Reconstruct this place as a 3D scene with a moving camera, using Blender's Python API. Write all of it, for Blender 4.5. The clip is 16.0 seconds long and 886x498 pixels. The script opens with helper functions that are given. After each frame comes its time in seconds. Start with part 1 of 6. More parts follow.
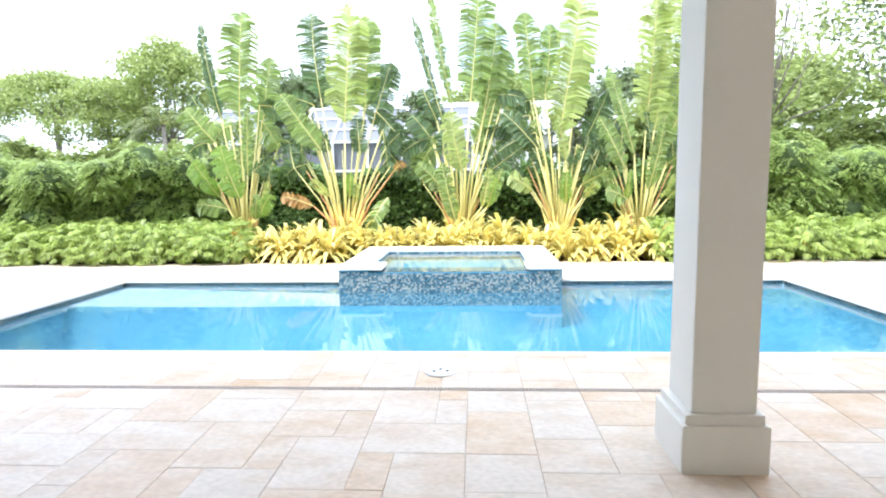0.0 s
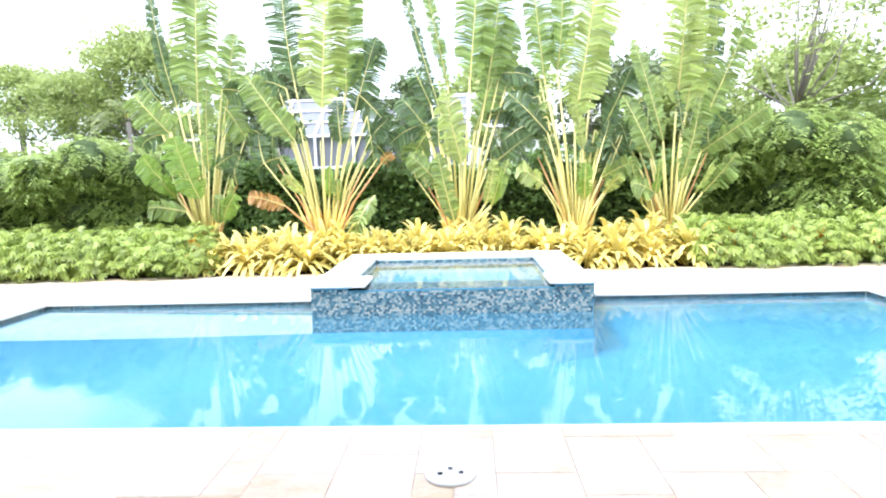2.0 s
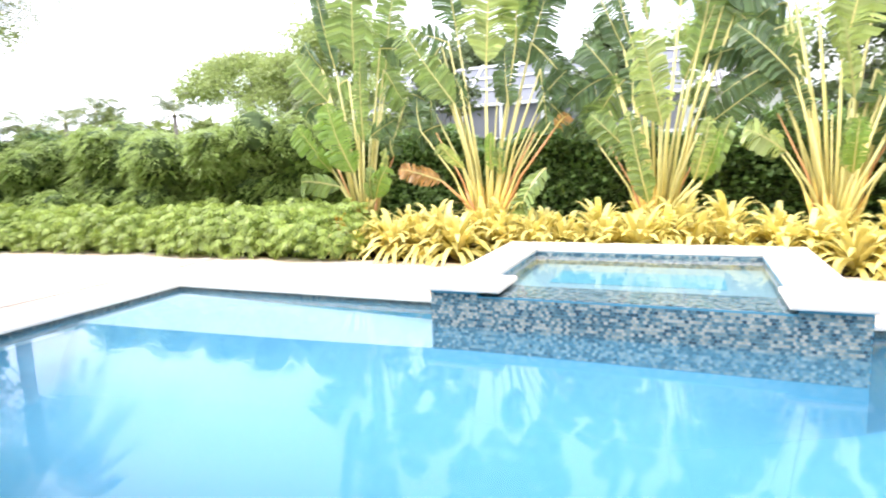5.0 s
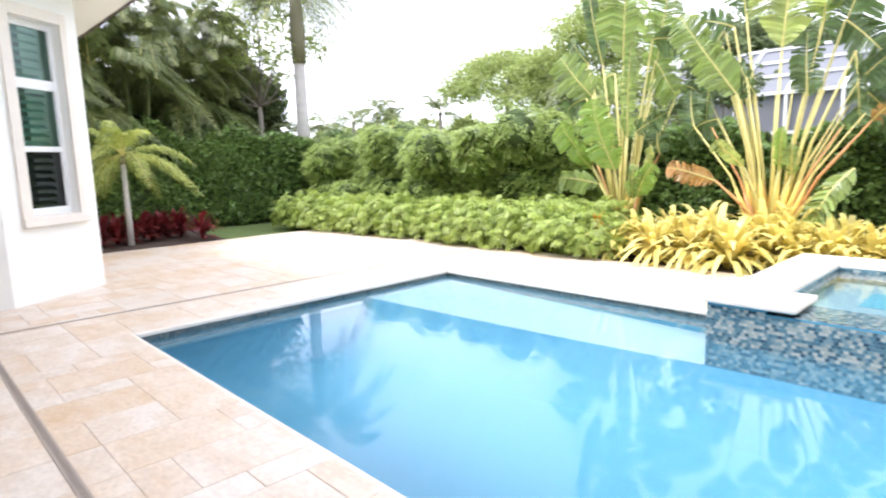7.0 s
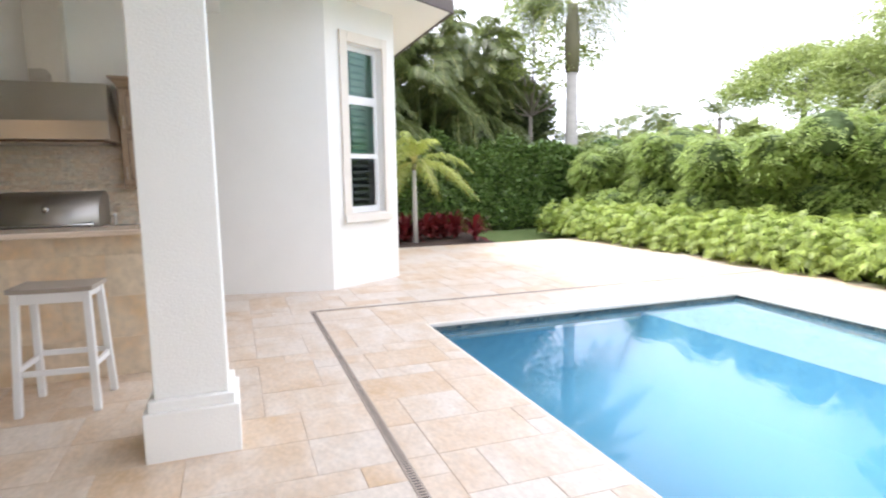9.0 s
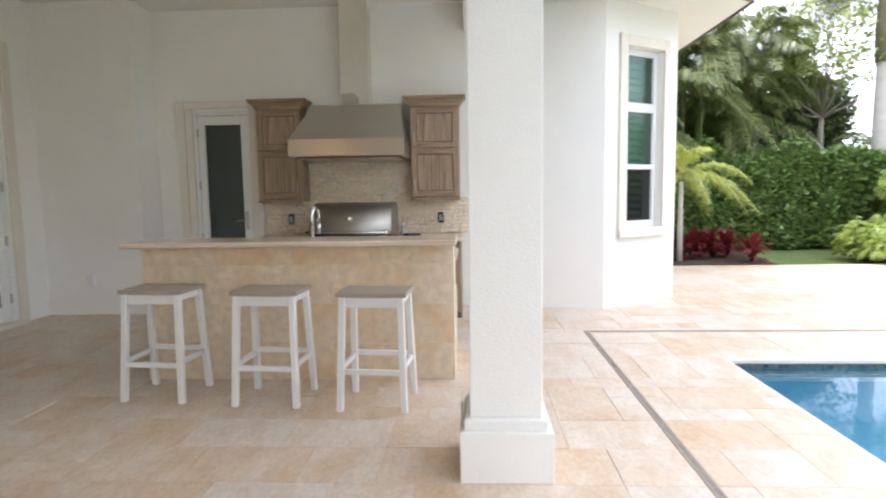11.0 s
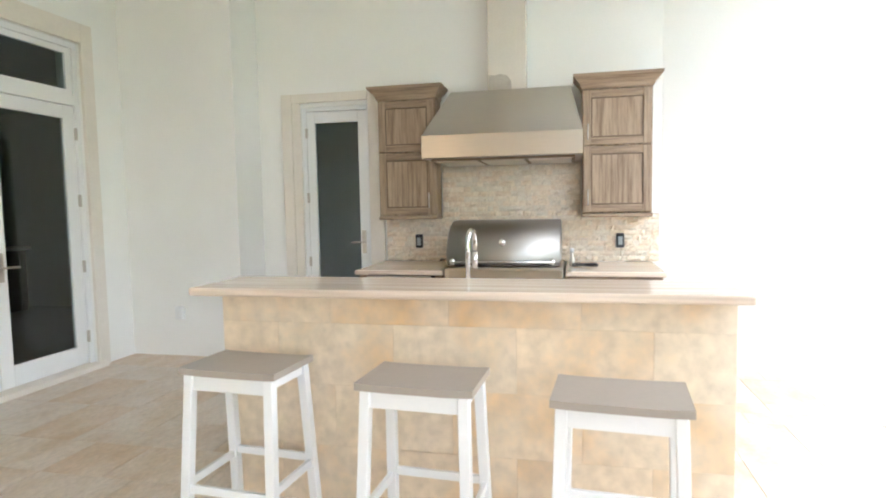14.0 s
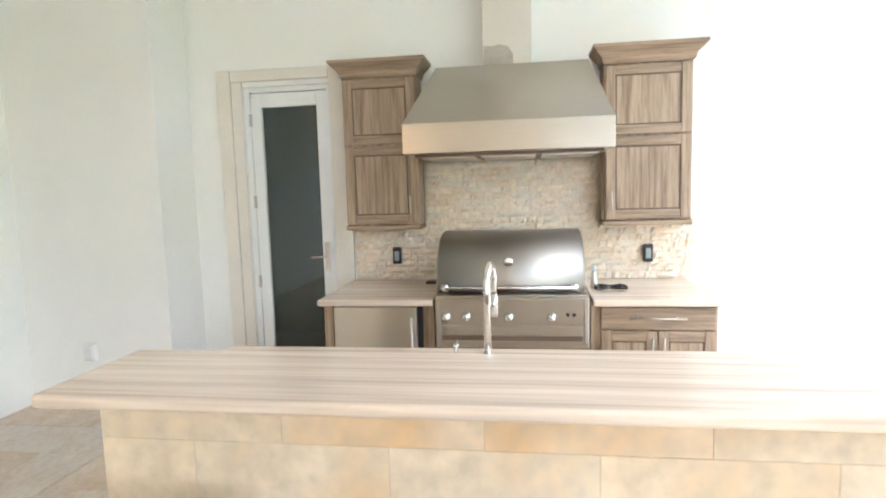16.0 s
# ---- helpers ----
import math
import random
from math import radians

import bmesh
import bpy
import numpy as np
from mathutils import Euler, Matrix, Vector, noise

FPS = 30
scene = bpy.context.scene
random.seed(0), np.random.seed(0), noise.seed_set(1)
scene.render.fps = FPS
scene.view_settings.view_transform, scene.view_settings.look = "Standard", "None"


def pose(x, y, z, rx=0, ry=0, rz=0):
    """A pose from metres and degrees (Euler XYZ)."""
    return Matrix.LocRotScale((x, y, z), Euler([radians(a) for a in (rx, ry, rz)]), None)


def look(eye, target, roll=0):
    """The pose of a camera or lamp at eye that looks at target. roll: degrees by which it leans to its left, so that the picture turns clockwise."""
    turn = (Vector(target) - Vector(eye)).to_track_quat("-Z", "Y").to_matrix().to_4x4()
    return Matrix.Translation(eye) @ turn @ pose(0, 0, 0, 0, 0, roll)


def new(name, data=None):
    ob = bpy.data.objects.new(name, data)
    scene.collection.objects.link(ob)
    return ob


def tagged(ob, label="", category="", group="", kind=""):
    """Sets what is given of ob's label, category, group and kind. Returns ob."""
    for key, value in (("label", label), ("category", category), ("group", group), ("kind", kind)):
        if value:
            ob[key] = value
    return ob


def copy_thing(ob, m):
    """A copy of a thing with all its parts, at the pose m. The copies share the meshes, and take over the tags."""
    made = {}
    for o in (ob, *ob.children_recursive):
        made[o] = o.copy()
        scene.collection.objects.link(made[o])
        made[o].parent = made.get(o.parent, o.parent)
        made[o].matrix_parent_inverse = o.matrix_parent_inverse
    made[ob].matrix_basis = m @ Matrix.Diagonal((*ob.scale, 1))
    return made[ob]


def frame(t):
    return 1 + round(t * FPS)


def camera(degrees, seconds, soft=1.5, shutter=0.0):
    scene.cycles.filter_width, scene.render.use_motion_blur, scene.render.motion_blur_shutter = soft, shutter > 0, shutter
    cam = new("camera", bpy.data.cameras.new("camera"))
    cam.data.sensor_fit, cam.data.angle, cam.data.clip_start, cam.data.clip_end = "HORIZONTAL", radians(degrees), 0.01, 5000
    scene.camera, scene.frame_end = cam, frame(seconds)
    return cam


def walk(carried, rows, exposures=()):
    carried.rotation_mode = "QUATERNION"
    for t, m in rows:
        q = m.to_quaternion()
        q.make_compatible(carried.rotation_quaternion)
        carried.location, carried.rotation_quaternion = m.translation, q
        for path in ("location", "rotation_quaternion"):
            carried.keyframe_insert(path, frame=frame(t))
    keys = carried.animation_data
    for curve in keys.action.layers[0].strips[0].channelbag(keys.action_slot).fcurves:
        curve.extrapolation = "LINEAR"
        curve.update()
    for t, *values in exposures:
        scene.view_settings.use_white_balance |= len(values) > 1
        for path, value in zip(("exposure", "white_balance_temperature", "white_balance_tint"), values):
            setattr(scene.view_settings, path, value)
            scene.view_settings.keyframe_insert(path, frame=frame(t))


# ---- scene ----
cam = camera(74.4, 16.0, 2.0, 0.4)
PATH = [
    (0, (0.288, 0.039, 1.543), (0.175, 2.022, 1.308), -0.8),
    (0.5, (0.219, 0.468, 1.5), (0.115, 2.451, 1.264), -1.3),
    (1, (0.164, 0.903, 1.501), (0.069, 2.887, 1.262), -1.3),
    (1.5, (0.158, 1.381, 1.491), (0.065, 3.365, 1.25), -1.7),
    (2, (0.113, 1.842, 1.472), (0.024, 3.825, 1.23), -1.6),
    (2.5, (0.063, 2.321, 1.425), (-0.029, 4.305, 1.186), -1.6),
    (3, (0.077, 2.772, 1.391), (-0.044, 4.752, 1.142), -1.6),
    (5.5, (0.368, 3.877, 1.371), (-0.582, 5.609, 1.055), -2.1),
    (6, (0.259, 3.827, 1.417), (-0.849, 5.461, 1.095), -1.8),
    (6.5, (0.172, 3.778, 1.419), (-1.101, 5.289, 1.109), -1.8),
    (7, (0.111, 3.719, 1.417), (-1.316, 5.089, 1.122), -1.7),
    (7.5, (0.053, 3.657, 1.408), (-1.51, 4.873, 1.129), -1.6),
    (8, (-0.017, 3.613, 1.446), (-1.7, 4.657, 1.17), -1.3),
    (8.5, (-0.077, 3.548, 1.431), (-1.862, 4.411, 1.169), -1.0),
    (9, (-0.127, 3.489, 1.415), (-1.996, 4.155, 1.167), -0.9),
    (9.5, (-0.14, 3.429, 1.428), (-2.074, 3.882, 1.191), -0.9),
    (10, (-0.196, 3.32, 1.422), (-2.168, 3.568, 1.198), -0.8),
    (12.5, (-1.288, 2.674, 1.449), (-3.238, 2.265, 1.285), -1.2),
    (13, (-1.606, 2.534, 1.451), (-3.551, 2.092, 1.292), -1.2),
    (13.5, (-1.933, 2.378, 1.454), (-3.877, 1.936, 1.297), -1.2),
    (14, (-2.229, 2.247, 1.451), (-4.177, 1.822, 1.302), -1.0),
    (14.5, (-2.531, 2.13, 1.457), (-4.486, 1.731, 1.315), -0.9),
    (15, (-2.845, 1.964, 1.49), (-4.811, 1.629, 1.34), -0.9),
    (15.5, (-3.111, 1.89, 1.562), (-5.078, 1.579, 1.379), -1.4),
    (16, (-3.297, 1.826, 1.612), (-5.265, 1.537, 1.408), -1.6),
]
walk(cam, [(t, look(eye, target, roll)) for t, eye, target, roll in PATH],
     [(0, 1.64, 5500, 12), (3, 1.74, 5600, 15), (5.5, 1.50, 5900, 17), (8, 1.44, 5900, 17), (10, 1.44, 5900, 16),
      (12.5, 2.22, 5750, 12), (14.5, 2.76, 5700, 11), (16, 2.90, 5650, 11)])

# ---- light ----
world = bpy.data.worlds.new("sky")
scene.world = world
world.use_nodes = True
wn = world.node_tree.nodes
sky = wn.new("ShaderNodeTexSky")
sky.sky_type = "NISHITA"
sky.sun_disc = False
SUN_EL, SUN_AZ = 58.0, 232.0          # azimuth clockwise from +y
sky.sun_elevation, sky.sun_rotation = radians(SUN_EL), radians(SUN_AZ)
sky.air_density, sky.dust_density, sky.ozone_density = 1.0, 4.0, 1.0
cloud = wn.new("ShaderNodeTexNoise")
cloud.inputs["Scale"].default_value = 2.2
cloud.inputs["Detail"].default_value = 6
cmap = wn.new("ShaderNodeMapRange")
cmap.inputs[1].default_value, cmap.inputs[2].default_value = 0.32, 0.48
cmix = wn.new("ShaderNodeMix")
cmix.data_type = "RGBA"
cmix.inputs[7].default_value = (9.5, 9.6, 9.8, 1)
world.node_tree.links.new(cloud.outputs[0], cmap.inputs[0])
world.node_tree.links.new(cmap.outputs[0], cmix.inputs[0])
world.node_tree.links.new(sky.outputs[0], cmix.inputs[6])
world.node_tree.links.new(cmix.outputs[2], wn["Background"].inputs[0])
wn["Background"].inputs[1].default_value = 0.12
sun = new("sun", bpy.data.lights.new("sun", "SUN"))
sun.data.energy, sun.data.angle, sun.data.color = 1.65, radians(12.0), (1.0, 0.95, 0.87)
_a, _e = radians(SUN_AZ), radians(SUN_EL)
_d = Vector((math.sin(_a) * math.cos(_e), math.cos(_a) * math.cos(_e), math.sin(_e)))
sun.matrix_world = look(_d * 60, (0, 0, 0))


# ---- materials ----
def mat(name, color, rough=0.6, metal=0.0, vary=0.12, scale=6.0, fine=60.0, bump=0.15, hue2=None, per="", spread=0.0,
        stretch=(1, 1, 1), trans=0.0, coat=0.0, spec=0.5, band=(0.35, 0.72), pmix=0.0):
    """A surface with two scales of variation, fine relief, and a tone of its own for each piece."""
    m = bpy.data.materials.new(name)
    m.use_nodes = True
    n, l = m.node_tree.nodes, m.node_tree.links
    p = n["Principled BSDF"]
    p.inputs["Roughness"].default_value, p.inputs["Metallic"].default_value = rough, metal
    p.inputs["Specular IOR Level"].default_value = spec
    if coat:
        p.inputs["Coat Weight"].default_value = coat
    tc, mp = n.new("ShaderNodeTexCoord"), n.new("ShaderNodeMapping")
    mp.inputs["Scale"].default_value = stretch
    l.new(tc.outputs["Object"], mp.inputs["Vector"])
    vec = mp.outputs["Vector"]
    if per:
        src = n.new("ShaderNodeObjectInfo").outputs["Random"] if per == "object" else n.new("ShaderNodeNewGeometry").outputs["Random Per Island"]
        add, mul = n.new("ShaderNodeVectorMath"), n.new("ShaderNodeMath")
        mul.operation, mul.inputs[1].default_value = "MULTIPLY", 37.0
        l.new(src, mul.inputs[0])
        l.new(vec, add.inputs[0])
        l.new(mul.outputs[0], add.inputs[1])
        vec = add.outputs[0]
    a, b = n.new("ShaderNodeTexNoise"), n.new("ShaderNodeTexNoise")
    a.inputs["Scale"].default_value, b.inputs["Scale"].default_value = scale, fine
    a.inputs["Detail"].default_value, a.inputs["Roughness"].default_value = 7, 0.62
    b.inputs["Detail"].default_value = 4
    l.new(vec, a.inputs["Vector"])
    l.new(vec, b.inputs["Vector"])
    hue2 = hue2 or tuple(c * 0.6 for c in color)
    r1 = n.new("ShaderNodeMapRange")
    r1.inputs[1].default_value, r1.inputs[2].default_value, r1.inputs[4].default_value = band[0], band[1], min(1, vary * 3)
    l.new(a.outputs[0], r1.inputs[0])
    mx = n.new("ShaderNodeMix")
    mx.data_type = "RGBA"
    mx.inputs[6].default_value, mx.inputs[7].default_value = (*color, 1), (*hue2, 1)
    blend = r1.outputs[0]
    if pmix:
        own, both = n.new("ShaderNodeMapRange"), n.new("ShaderNodeMath")
        own.inputs[3].default_value, own.inputs[4].default_value = -0.55 * pmix, 0.55 * pmix
        l.new(src, own.inputs[0])
        both.operation, both.use_clamp = "ADD", True
        l.new(blend, both.inputs[0])
        l.new(own.outputs[0], both.inputs[1])
        blend = both.outputs[0]
    l.new(blend, mx.inputs[0])
    hsv = n.new("ShaderNodeHueSaturation")
    l.new(mx.outputs[2], hsv.inputs["Color"])
    r2 = n.new("ShaderNodeMapRange")
    r2.inputs[3].default_value, r2.inputs[4].default_value = 1 - vary, 1 + vary
    l.new(b.outputs[0], r2.inputs[0])
    val = r2.outputs[0]
    if per:
        r3, mu = n.new("ShaderNodeMapRange"), n.new("ShaderNodeMath")
        r3.inputs[3].default_value, r3.inputs[4].default_value = 1 - spread, 1 + spread
        l.new(src, r3.inputs[0])
        mu.operation = "MULTIPLY"
        l.new(val, mu.inputs[0])
        l.new(r3.outputs[0], mu.inputs[1])
        val = mu.outputs[0]
    l.new(val, hsv.inputs["Value"])
    l.new(hsv.outputs[0], p.inputs["Base Color"])
    if bump:
        bp = n.new("ShaderNodeBump")
        bp.inputs["Strength"].default_value, bp.inputs["Distance"].default_value = bump, 0.01
        l.new(b.outputs[0], bp.inputs["Height"])
        l.new(bp.outputs[0], p.inputs["Normal"])
    if trans:
        tr, ms = n.new("ShaderNodeBsdfTranslucent"), n.new("ShaderNodeMixShader")
        ms.inputs[0].default_value = trans
        l.new(hsv.outputs[0], tr.inputs["Color"])
        l.new(p.outputs[0], ms.inputs[1])
        l.new(tr.outputs[0], ms.inputs[2])
        l.new(ms.outputs[0], n["Material Output"].inputs["Surface"])
    return m


def water_mat(name, tint, scale, strength, body, cloud):
    """Clear water: gloss by Fresnel over a see-through body that scatters some blue light."""
    m = bpy.data.materials.new(name)
    m.use_nodes = True
    n, l = m.node_tree.nodes, m.node_tree.links
    n.remove(n["Principled BSDF"])
    fr, gl, tr, mx = (n.new("ShaderNode" + k) for k in ("Fresnel", "BsdfGlossy", "BsdfTransparent", "MixShader"))
    fr.inputs["IOR"].default_value = 1.33
    gl.inputs["Roughness"].default_value = 0.015
    tr.inputs["Color"].default_value = (*tint, 1)
    tc, w, bp = n.new("ShaderNodeTexCoord"), n.new("ShaderNodeTexNoise"), n.new("ShaderNodeBump")
    w.inputs["Scale"].default_value, w.inputs["Detail"].default_value = scale, 3
    w.inputs["Distortion"].default_value = 0.6
    bp.inputs["Strength"].default_value, bp.inputs["Distance"].default_value = strength, 0.02
    l.new(tc.outputs["Object"], w.inputs["Vector"])
    l.new(w.outputs[0], bp.inputs["Height"])
    for node in (fr, gl):
        l.new(bp.outputs[0], node.inputs["Normal"])
    l.new(fr.outputs[0], mx.inputs[0])
    df, bx = n.new("ShaderNodeBsdfDiffuse"), n.new("ShaderNodeMixShader")
    df.inputs["Color"].default_value, bx.inputs[0].default_value = (*body, 1), cloud
    l.new(tr.outputs[0], bx.inputs[1])
    l.new(df.outputs[0], bx.inputs[2])
    l.new(bx.outputs[0], mx.inputs[1])
    l.new(gl.outputs[0], mx.inputs[2])
    l.new(mx.outputs[0], n["Material Output"].inputs["Surface"])
    return m


def glass_mat(name, tint):
    m = bpy.data.materials.new(name)
    m.use_nodes = True
    n, l = m.node_tree.nodes, m.node_tree.links
    n.remove(n["Principled BSDF"])
    lw, gl, tr, mx = (n.new("ShaderNode" + k) for k in ("LayerWeight", "BsdfGlossy", "BsdfTransparent", "MixShader"))
    lw.inputs["Blend"].default_value = 0.5
    pw, fr = n.new("ShaderNodeMath"), n.new("ShaderNodeMapRange")
    pw.operation, pw.inputs[1].default_value = "POWER", 4.0
    fr.inputs[3].default_value, fr.inputs[4].default_value = 0.05, 1.0
    l.new(lw.outputs["Facing"], pw.inputs[0])
    l.new(pw.outputs[0], fr.inputs[0])
    gl.inputs["Roughness"].default_value = 0.01
    tr.inputs["Color"].default_value = (*tint, 1)
    l.new(fr.outputs[0], mx.inputs[0])
    l.new(tr.outputs[0], mx.inputs[1])
    l.new(gl.outputs[0], mx.inputs[2])
    l.new(mx.outputs[0], n["Material Output"].inputs["Surface"])
    return m


STUCCO = mat("white stucco", (0.865, 0.855, 0.815), 0.85, vary=0.03, scale=1.5, fine=90, bump=0.25)
CEILING = mat("cream ceiling paint", (0.84, 0.82, 0.75), 0.8, vary=0.02, scale=1, fine=80, bump=0.08)
TRAVERTINE = mat("travertine", (0.70, 0.612, 0.52), 0.42, vary=0.24, scale=2.4, fine=24, bump=0.1, hue2=(0.54, 0.365, 0.20), per="object", spread=0.05, stretch=(1, 1.7, 1), pmix=0.55)
TRAVERTINE_J = mat("travertine far", (0.70, 0.612, 0.52), 0.42, vary=0.24, scale=2.4, fine=24, bump=0.1, hue2=(0.54, 0.365, 0.20), per="island", spread=0.05, stretch=(1, 1.7, 1), pmix=0.55)
GROUT = mat("sandy grout", (0.67, 0.58, 0.485), 0.9, vary=0.1, scale=5, fine=120)
CHASE = mat("buff chase plaster", (0.66, 0.61, 0.53), 0.8, vary=0.06, scale=3, fine=70, bump=0.1)
CAST = mat("cast stone trim", (0.78, 0.725, 0.645), 0.75, vary=0.06, scale=4, fine=70, bump=0.12)
COPING = mat("pale coping stone", (0.76, 0.68, 0.59), 0.55, vary=0.08, scale=4, fine=60, bump=0.12, per="object", spread=0.06)
PLASTER = mat("blue pool plaster", (0.085, 0.295, 0.42), 0.8, vary=0.05, scale=0.8, fine=30, bump=0.05)
SHELF = mat("pale pool plaster", (0.41, 0.54, 0.565), 0.8, vary=0.05, scale=1.2, fine=40, bump=0.05)
SPA_PL = mat("aqua spa plaster", (0.25, 0.365, 0.385), 0.8, vary=0.06, scale=1.2, fine=40, bump=0.05)
SPA_WELL = mat("teal spa footwell", (0.11, 0.34, 0.41), 0.8, vary=0.08, scale=2, fine=40, bump=0.05)
WATER = water_mat("pool water", (0.95, 0.99, 1.0), 3.0, 0.014, (0.16, 0.40, 0.55), 0.17)
SPA_WATER = water_mat("spa water", (0.95, 0.99, 1.0), 5.0, 0.10, (0.42, 0.66, 0.72), 0.05)
WHITE = mat("white paint", (0.80, 0.80, 0.79), 0.4, vary=0.02, scale=3, fine=60, bump=0.05)
TRIM = mat("cream door paint", (0.76, 0.73, 0.67), 0.45, vary=0.02, scale=3, fine=60, bump=0.05)
GLASS = glass_mat("tinted glass", (0.70, 0.76, 0.75))
GLASS_G = glass_mat("green tinted glass", (0.50, 0.66, 0.60))
GLASS_S = glass_mat("smoky tinted glass", (0.34, 0.37, 0.38))
STEEL = mat("brushed stainless steel", (0.58, 0.54, 0.48), 0.31, metal=1.0, vary=0.05, scale=2, fine=130, bump=0.012, stretch=(1, 0.06, 1))
_n, _l = STEEL.node_tree.nodes, STEEL.node_tree.links
_t = _n.new("ShaderNodeTangent")
_t.direction_type, _t.axis = "RADIAL", "Z"
_l.new(_t.outputs[0], _n["Principled BSDF"].inputs["Tangent"])
_n["Principled BSDF"].inputs["Anisotropic"].default_value = 0.95
_n["Principled BSDF"].inputs["Anisotropic Rotation"].default_value = 0.25
LIDSTEEL = mat("satin lid steel", (0.42, 0.395, 0.36), 0.46, metal=1.0, vary=0.05, scale=2, fine=130, bump=0.02, stretch=(1, 0.06, 1))
CHROME = mat("polished chrome", (0.78, 0.78, 0.78), 0.07, metal=1.0, vary=0.02, bump=0)
NICKEL = mat("satin nickel", (0.52, 0.48, 0.43), 0.3, metal=1.0, vary=0.04, bump=0)
BLACK = mat("black plastic", (0.02, 0.02, 0.022), 0.45, vary=0.1, bump=0.05)
WOOD = mat("weathered brown wood", (0.40, 0.295, 0.20), 0.5, vary=0.32, scale=5, fine=30, bump=0.2, hue2=(0.19, 0.125, 0.078), stretch=(6.5, 6.5, 0.35), band=(0.40, 0.66))
WOOD_H = mat("weathered brown wood rail", (0.36, 0.26, 0.175), 0.5, vary=0.30, scale=5, fine=30, bump=0.2, hue2=(0.18, 0.12, 0.075), stretch=(6.5, 0.4, 6.5), band=(0.40, 0.66))
GLAZE = mat("dark cabinet glaze", (0.15, 0.10, 0.065), 0.6, vary=0.2, scale=9, fine=60)
QUARTZ = mat("striped quartzite", (0.74, 0.62, 0.50), 0.14, vary=0.27, scale=6.5, fine=20, bump=0.02, hue2=(0.47, 0.36, 0.28), stretch=(3.0, 0.07, 2.0), band=(0.42, 0.70))
BARTILE = mat("polished travertine slab", (0.72, 0.605, 0.455), 0.26, vary=0.3, scale=2.0, fine=16, bump=0.03, hue2=(0.62, 0.37, 0.14), band=(0.50, 0.80), pmix=0.22, per="object", spread=0.03)
LEDGE = mat("split face stone", (0.88, 0.79, 0.65), 0.85, vary=0.2, scale=9, fine=60, bump=0.45, hue2=(0.58, 0.42, 0.27), per="object", spread=0.14, pmix=0.5)
SEAT = mat("taupe seat paint", (0.37, 0.325, 0.275), 0.38, vary=0.05, scale=4, fine=50, bump=0.05)
FASCIA = mat("dark brown fascia", (0.09, 0.065, 0.055), 0.5, vary=0.1, scale=4)
DRAINM = mat("drain grate", (0.42, 0.34, 0.28), 0.6, vary=0.12, scale=10)
DARK = mat("dark slot", (0.03, 0.028, 0.026), 0.8, vary=0.1)
# room tones are darkened to paint in the dimness behind the glass
ROOM = mat("dim-toned grey paint", (0.36, 0.38, 0.38), 0.8, vary=0.03, scale=1)
ROOMD = mat("dim-toned room furniture", (0.09, 0.08, 0.07), 0.6, vary=0.1, scale=3)
CEMENT = mat("grey cement patch", (0.45, 0.40, 0.34), 0.9, vary=0.15, scale=12, fine=60, bump=0.1)
ROOF = mat("grey roof tile", (0.42, 0.41, 0.42), 0.8, vary=0.12, scale=6, fine=40, bump=0.3)
SCREEN = mat("grey screen mesh", (0.17, 0.175, 0.19), 0.7, vary=0.06, scale=3, fine=200)
ALU = mat("white aluminium", (0.80, 0.80, 0.80), 0.4, vary=0.03)
GRASS = mat("lawn", (0.10, 0.15, 0.035), 0.9, vary=0.25, scale=4, fine=160, bump=0.6, hue2=(0.16, 0.19, 0.06))
MULCH = mat("brown mulch", (0.075, 0.045, 0.032), 0.95, vary=0.3, scale=20, fine=90, bump=1.0)
BARK = mat("grey bark", (0.30, 0.26, 0.22), 0.9, vary=0.2, scale=6, fine=40, bump=0.6, stretch=(1, 1, 0.3))
SHAFT = mat("brown green palm shaft", (0.17, 0.155, 0.085), 0.6, vary=0.2, scale=3, fine=30, bump=0.3, stretch=(1, 1, 0.3))
ROYALM = mat("pale palm trunk", (0.48, 0.45, 0.41), 0.8, vary=0.12, scale=3, fine=30, bump=0.3, stretch=(1, 1, 3))


def leaf(name, color, hue2, trans=0.3, rough=0.42, vary=0.2, per="island", spread=0.22):
    return mat(name, color, rough, vary=vary, scale=1.5, fine=14, bump=0.05, hue2=hue2, per=per, spread=spread, trans=trans)


# lighter and darker copies of one leaf carry sun and shade in their colour
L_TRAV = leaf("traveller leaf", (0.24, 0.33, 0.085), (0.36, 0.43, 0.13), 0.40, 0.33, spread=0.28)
L_TRAV_Y = leaf("sun-toned traveller leaf", (0.38, 0.46, 0.12), (0.50, 0.54, 0.19), 0.42, 0.33, spread=0.24)
L_TRAV_D = leaf("shade-toned traveller leaf", (0.11, 0.175, 0.065), (0.19, 0.25, 0.085), 0.34, 0.35, spread=0.35)
SHEATH = mat("golden leaf sheath", (0.84, 0.63, 0.13), 0.45, vary=0.2, scale=3, fine=20, bump=0.08, hue2=(0.62, 0.33, 0.09), per="object", spread=0.12)
STALK = mat("yellow leaf stalk", (0.70, 0.60, 0.21), 0.45, vary=0.15, scale=2, fine=20, bump=0.05, hue2=(0.36, 0.38, 0.12), per="object", spread=0.12)
STALK_R = mat("rusty leaf stalk", (0.66, 0.33, 0.11), 0.5, vary=0.2, scale=3, fine=20, bump=0.1, hue2=(0.46, 0.22, 0.10))
L_YOUNG = leaf("young lime leaf", (0.25, 0.39, 0.07), (0.38, 0.49, 0.10), 0.42, 0.3, spread=0.1)
L_DEAD = leaf("dry leaf", (0.46, 0.24, 0.07), (0.52, 0.34, 0.12), 0.3)
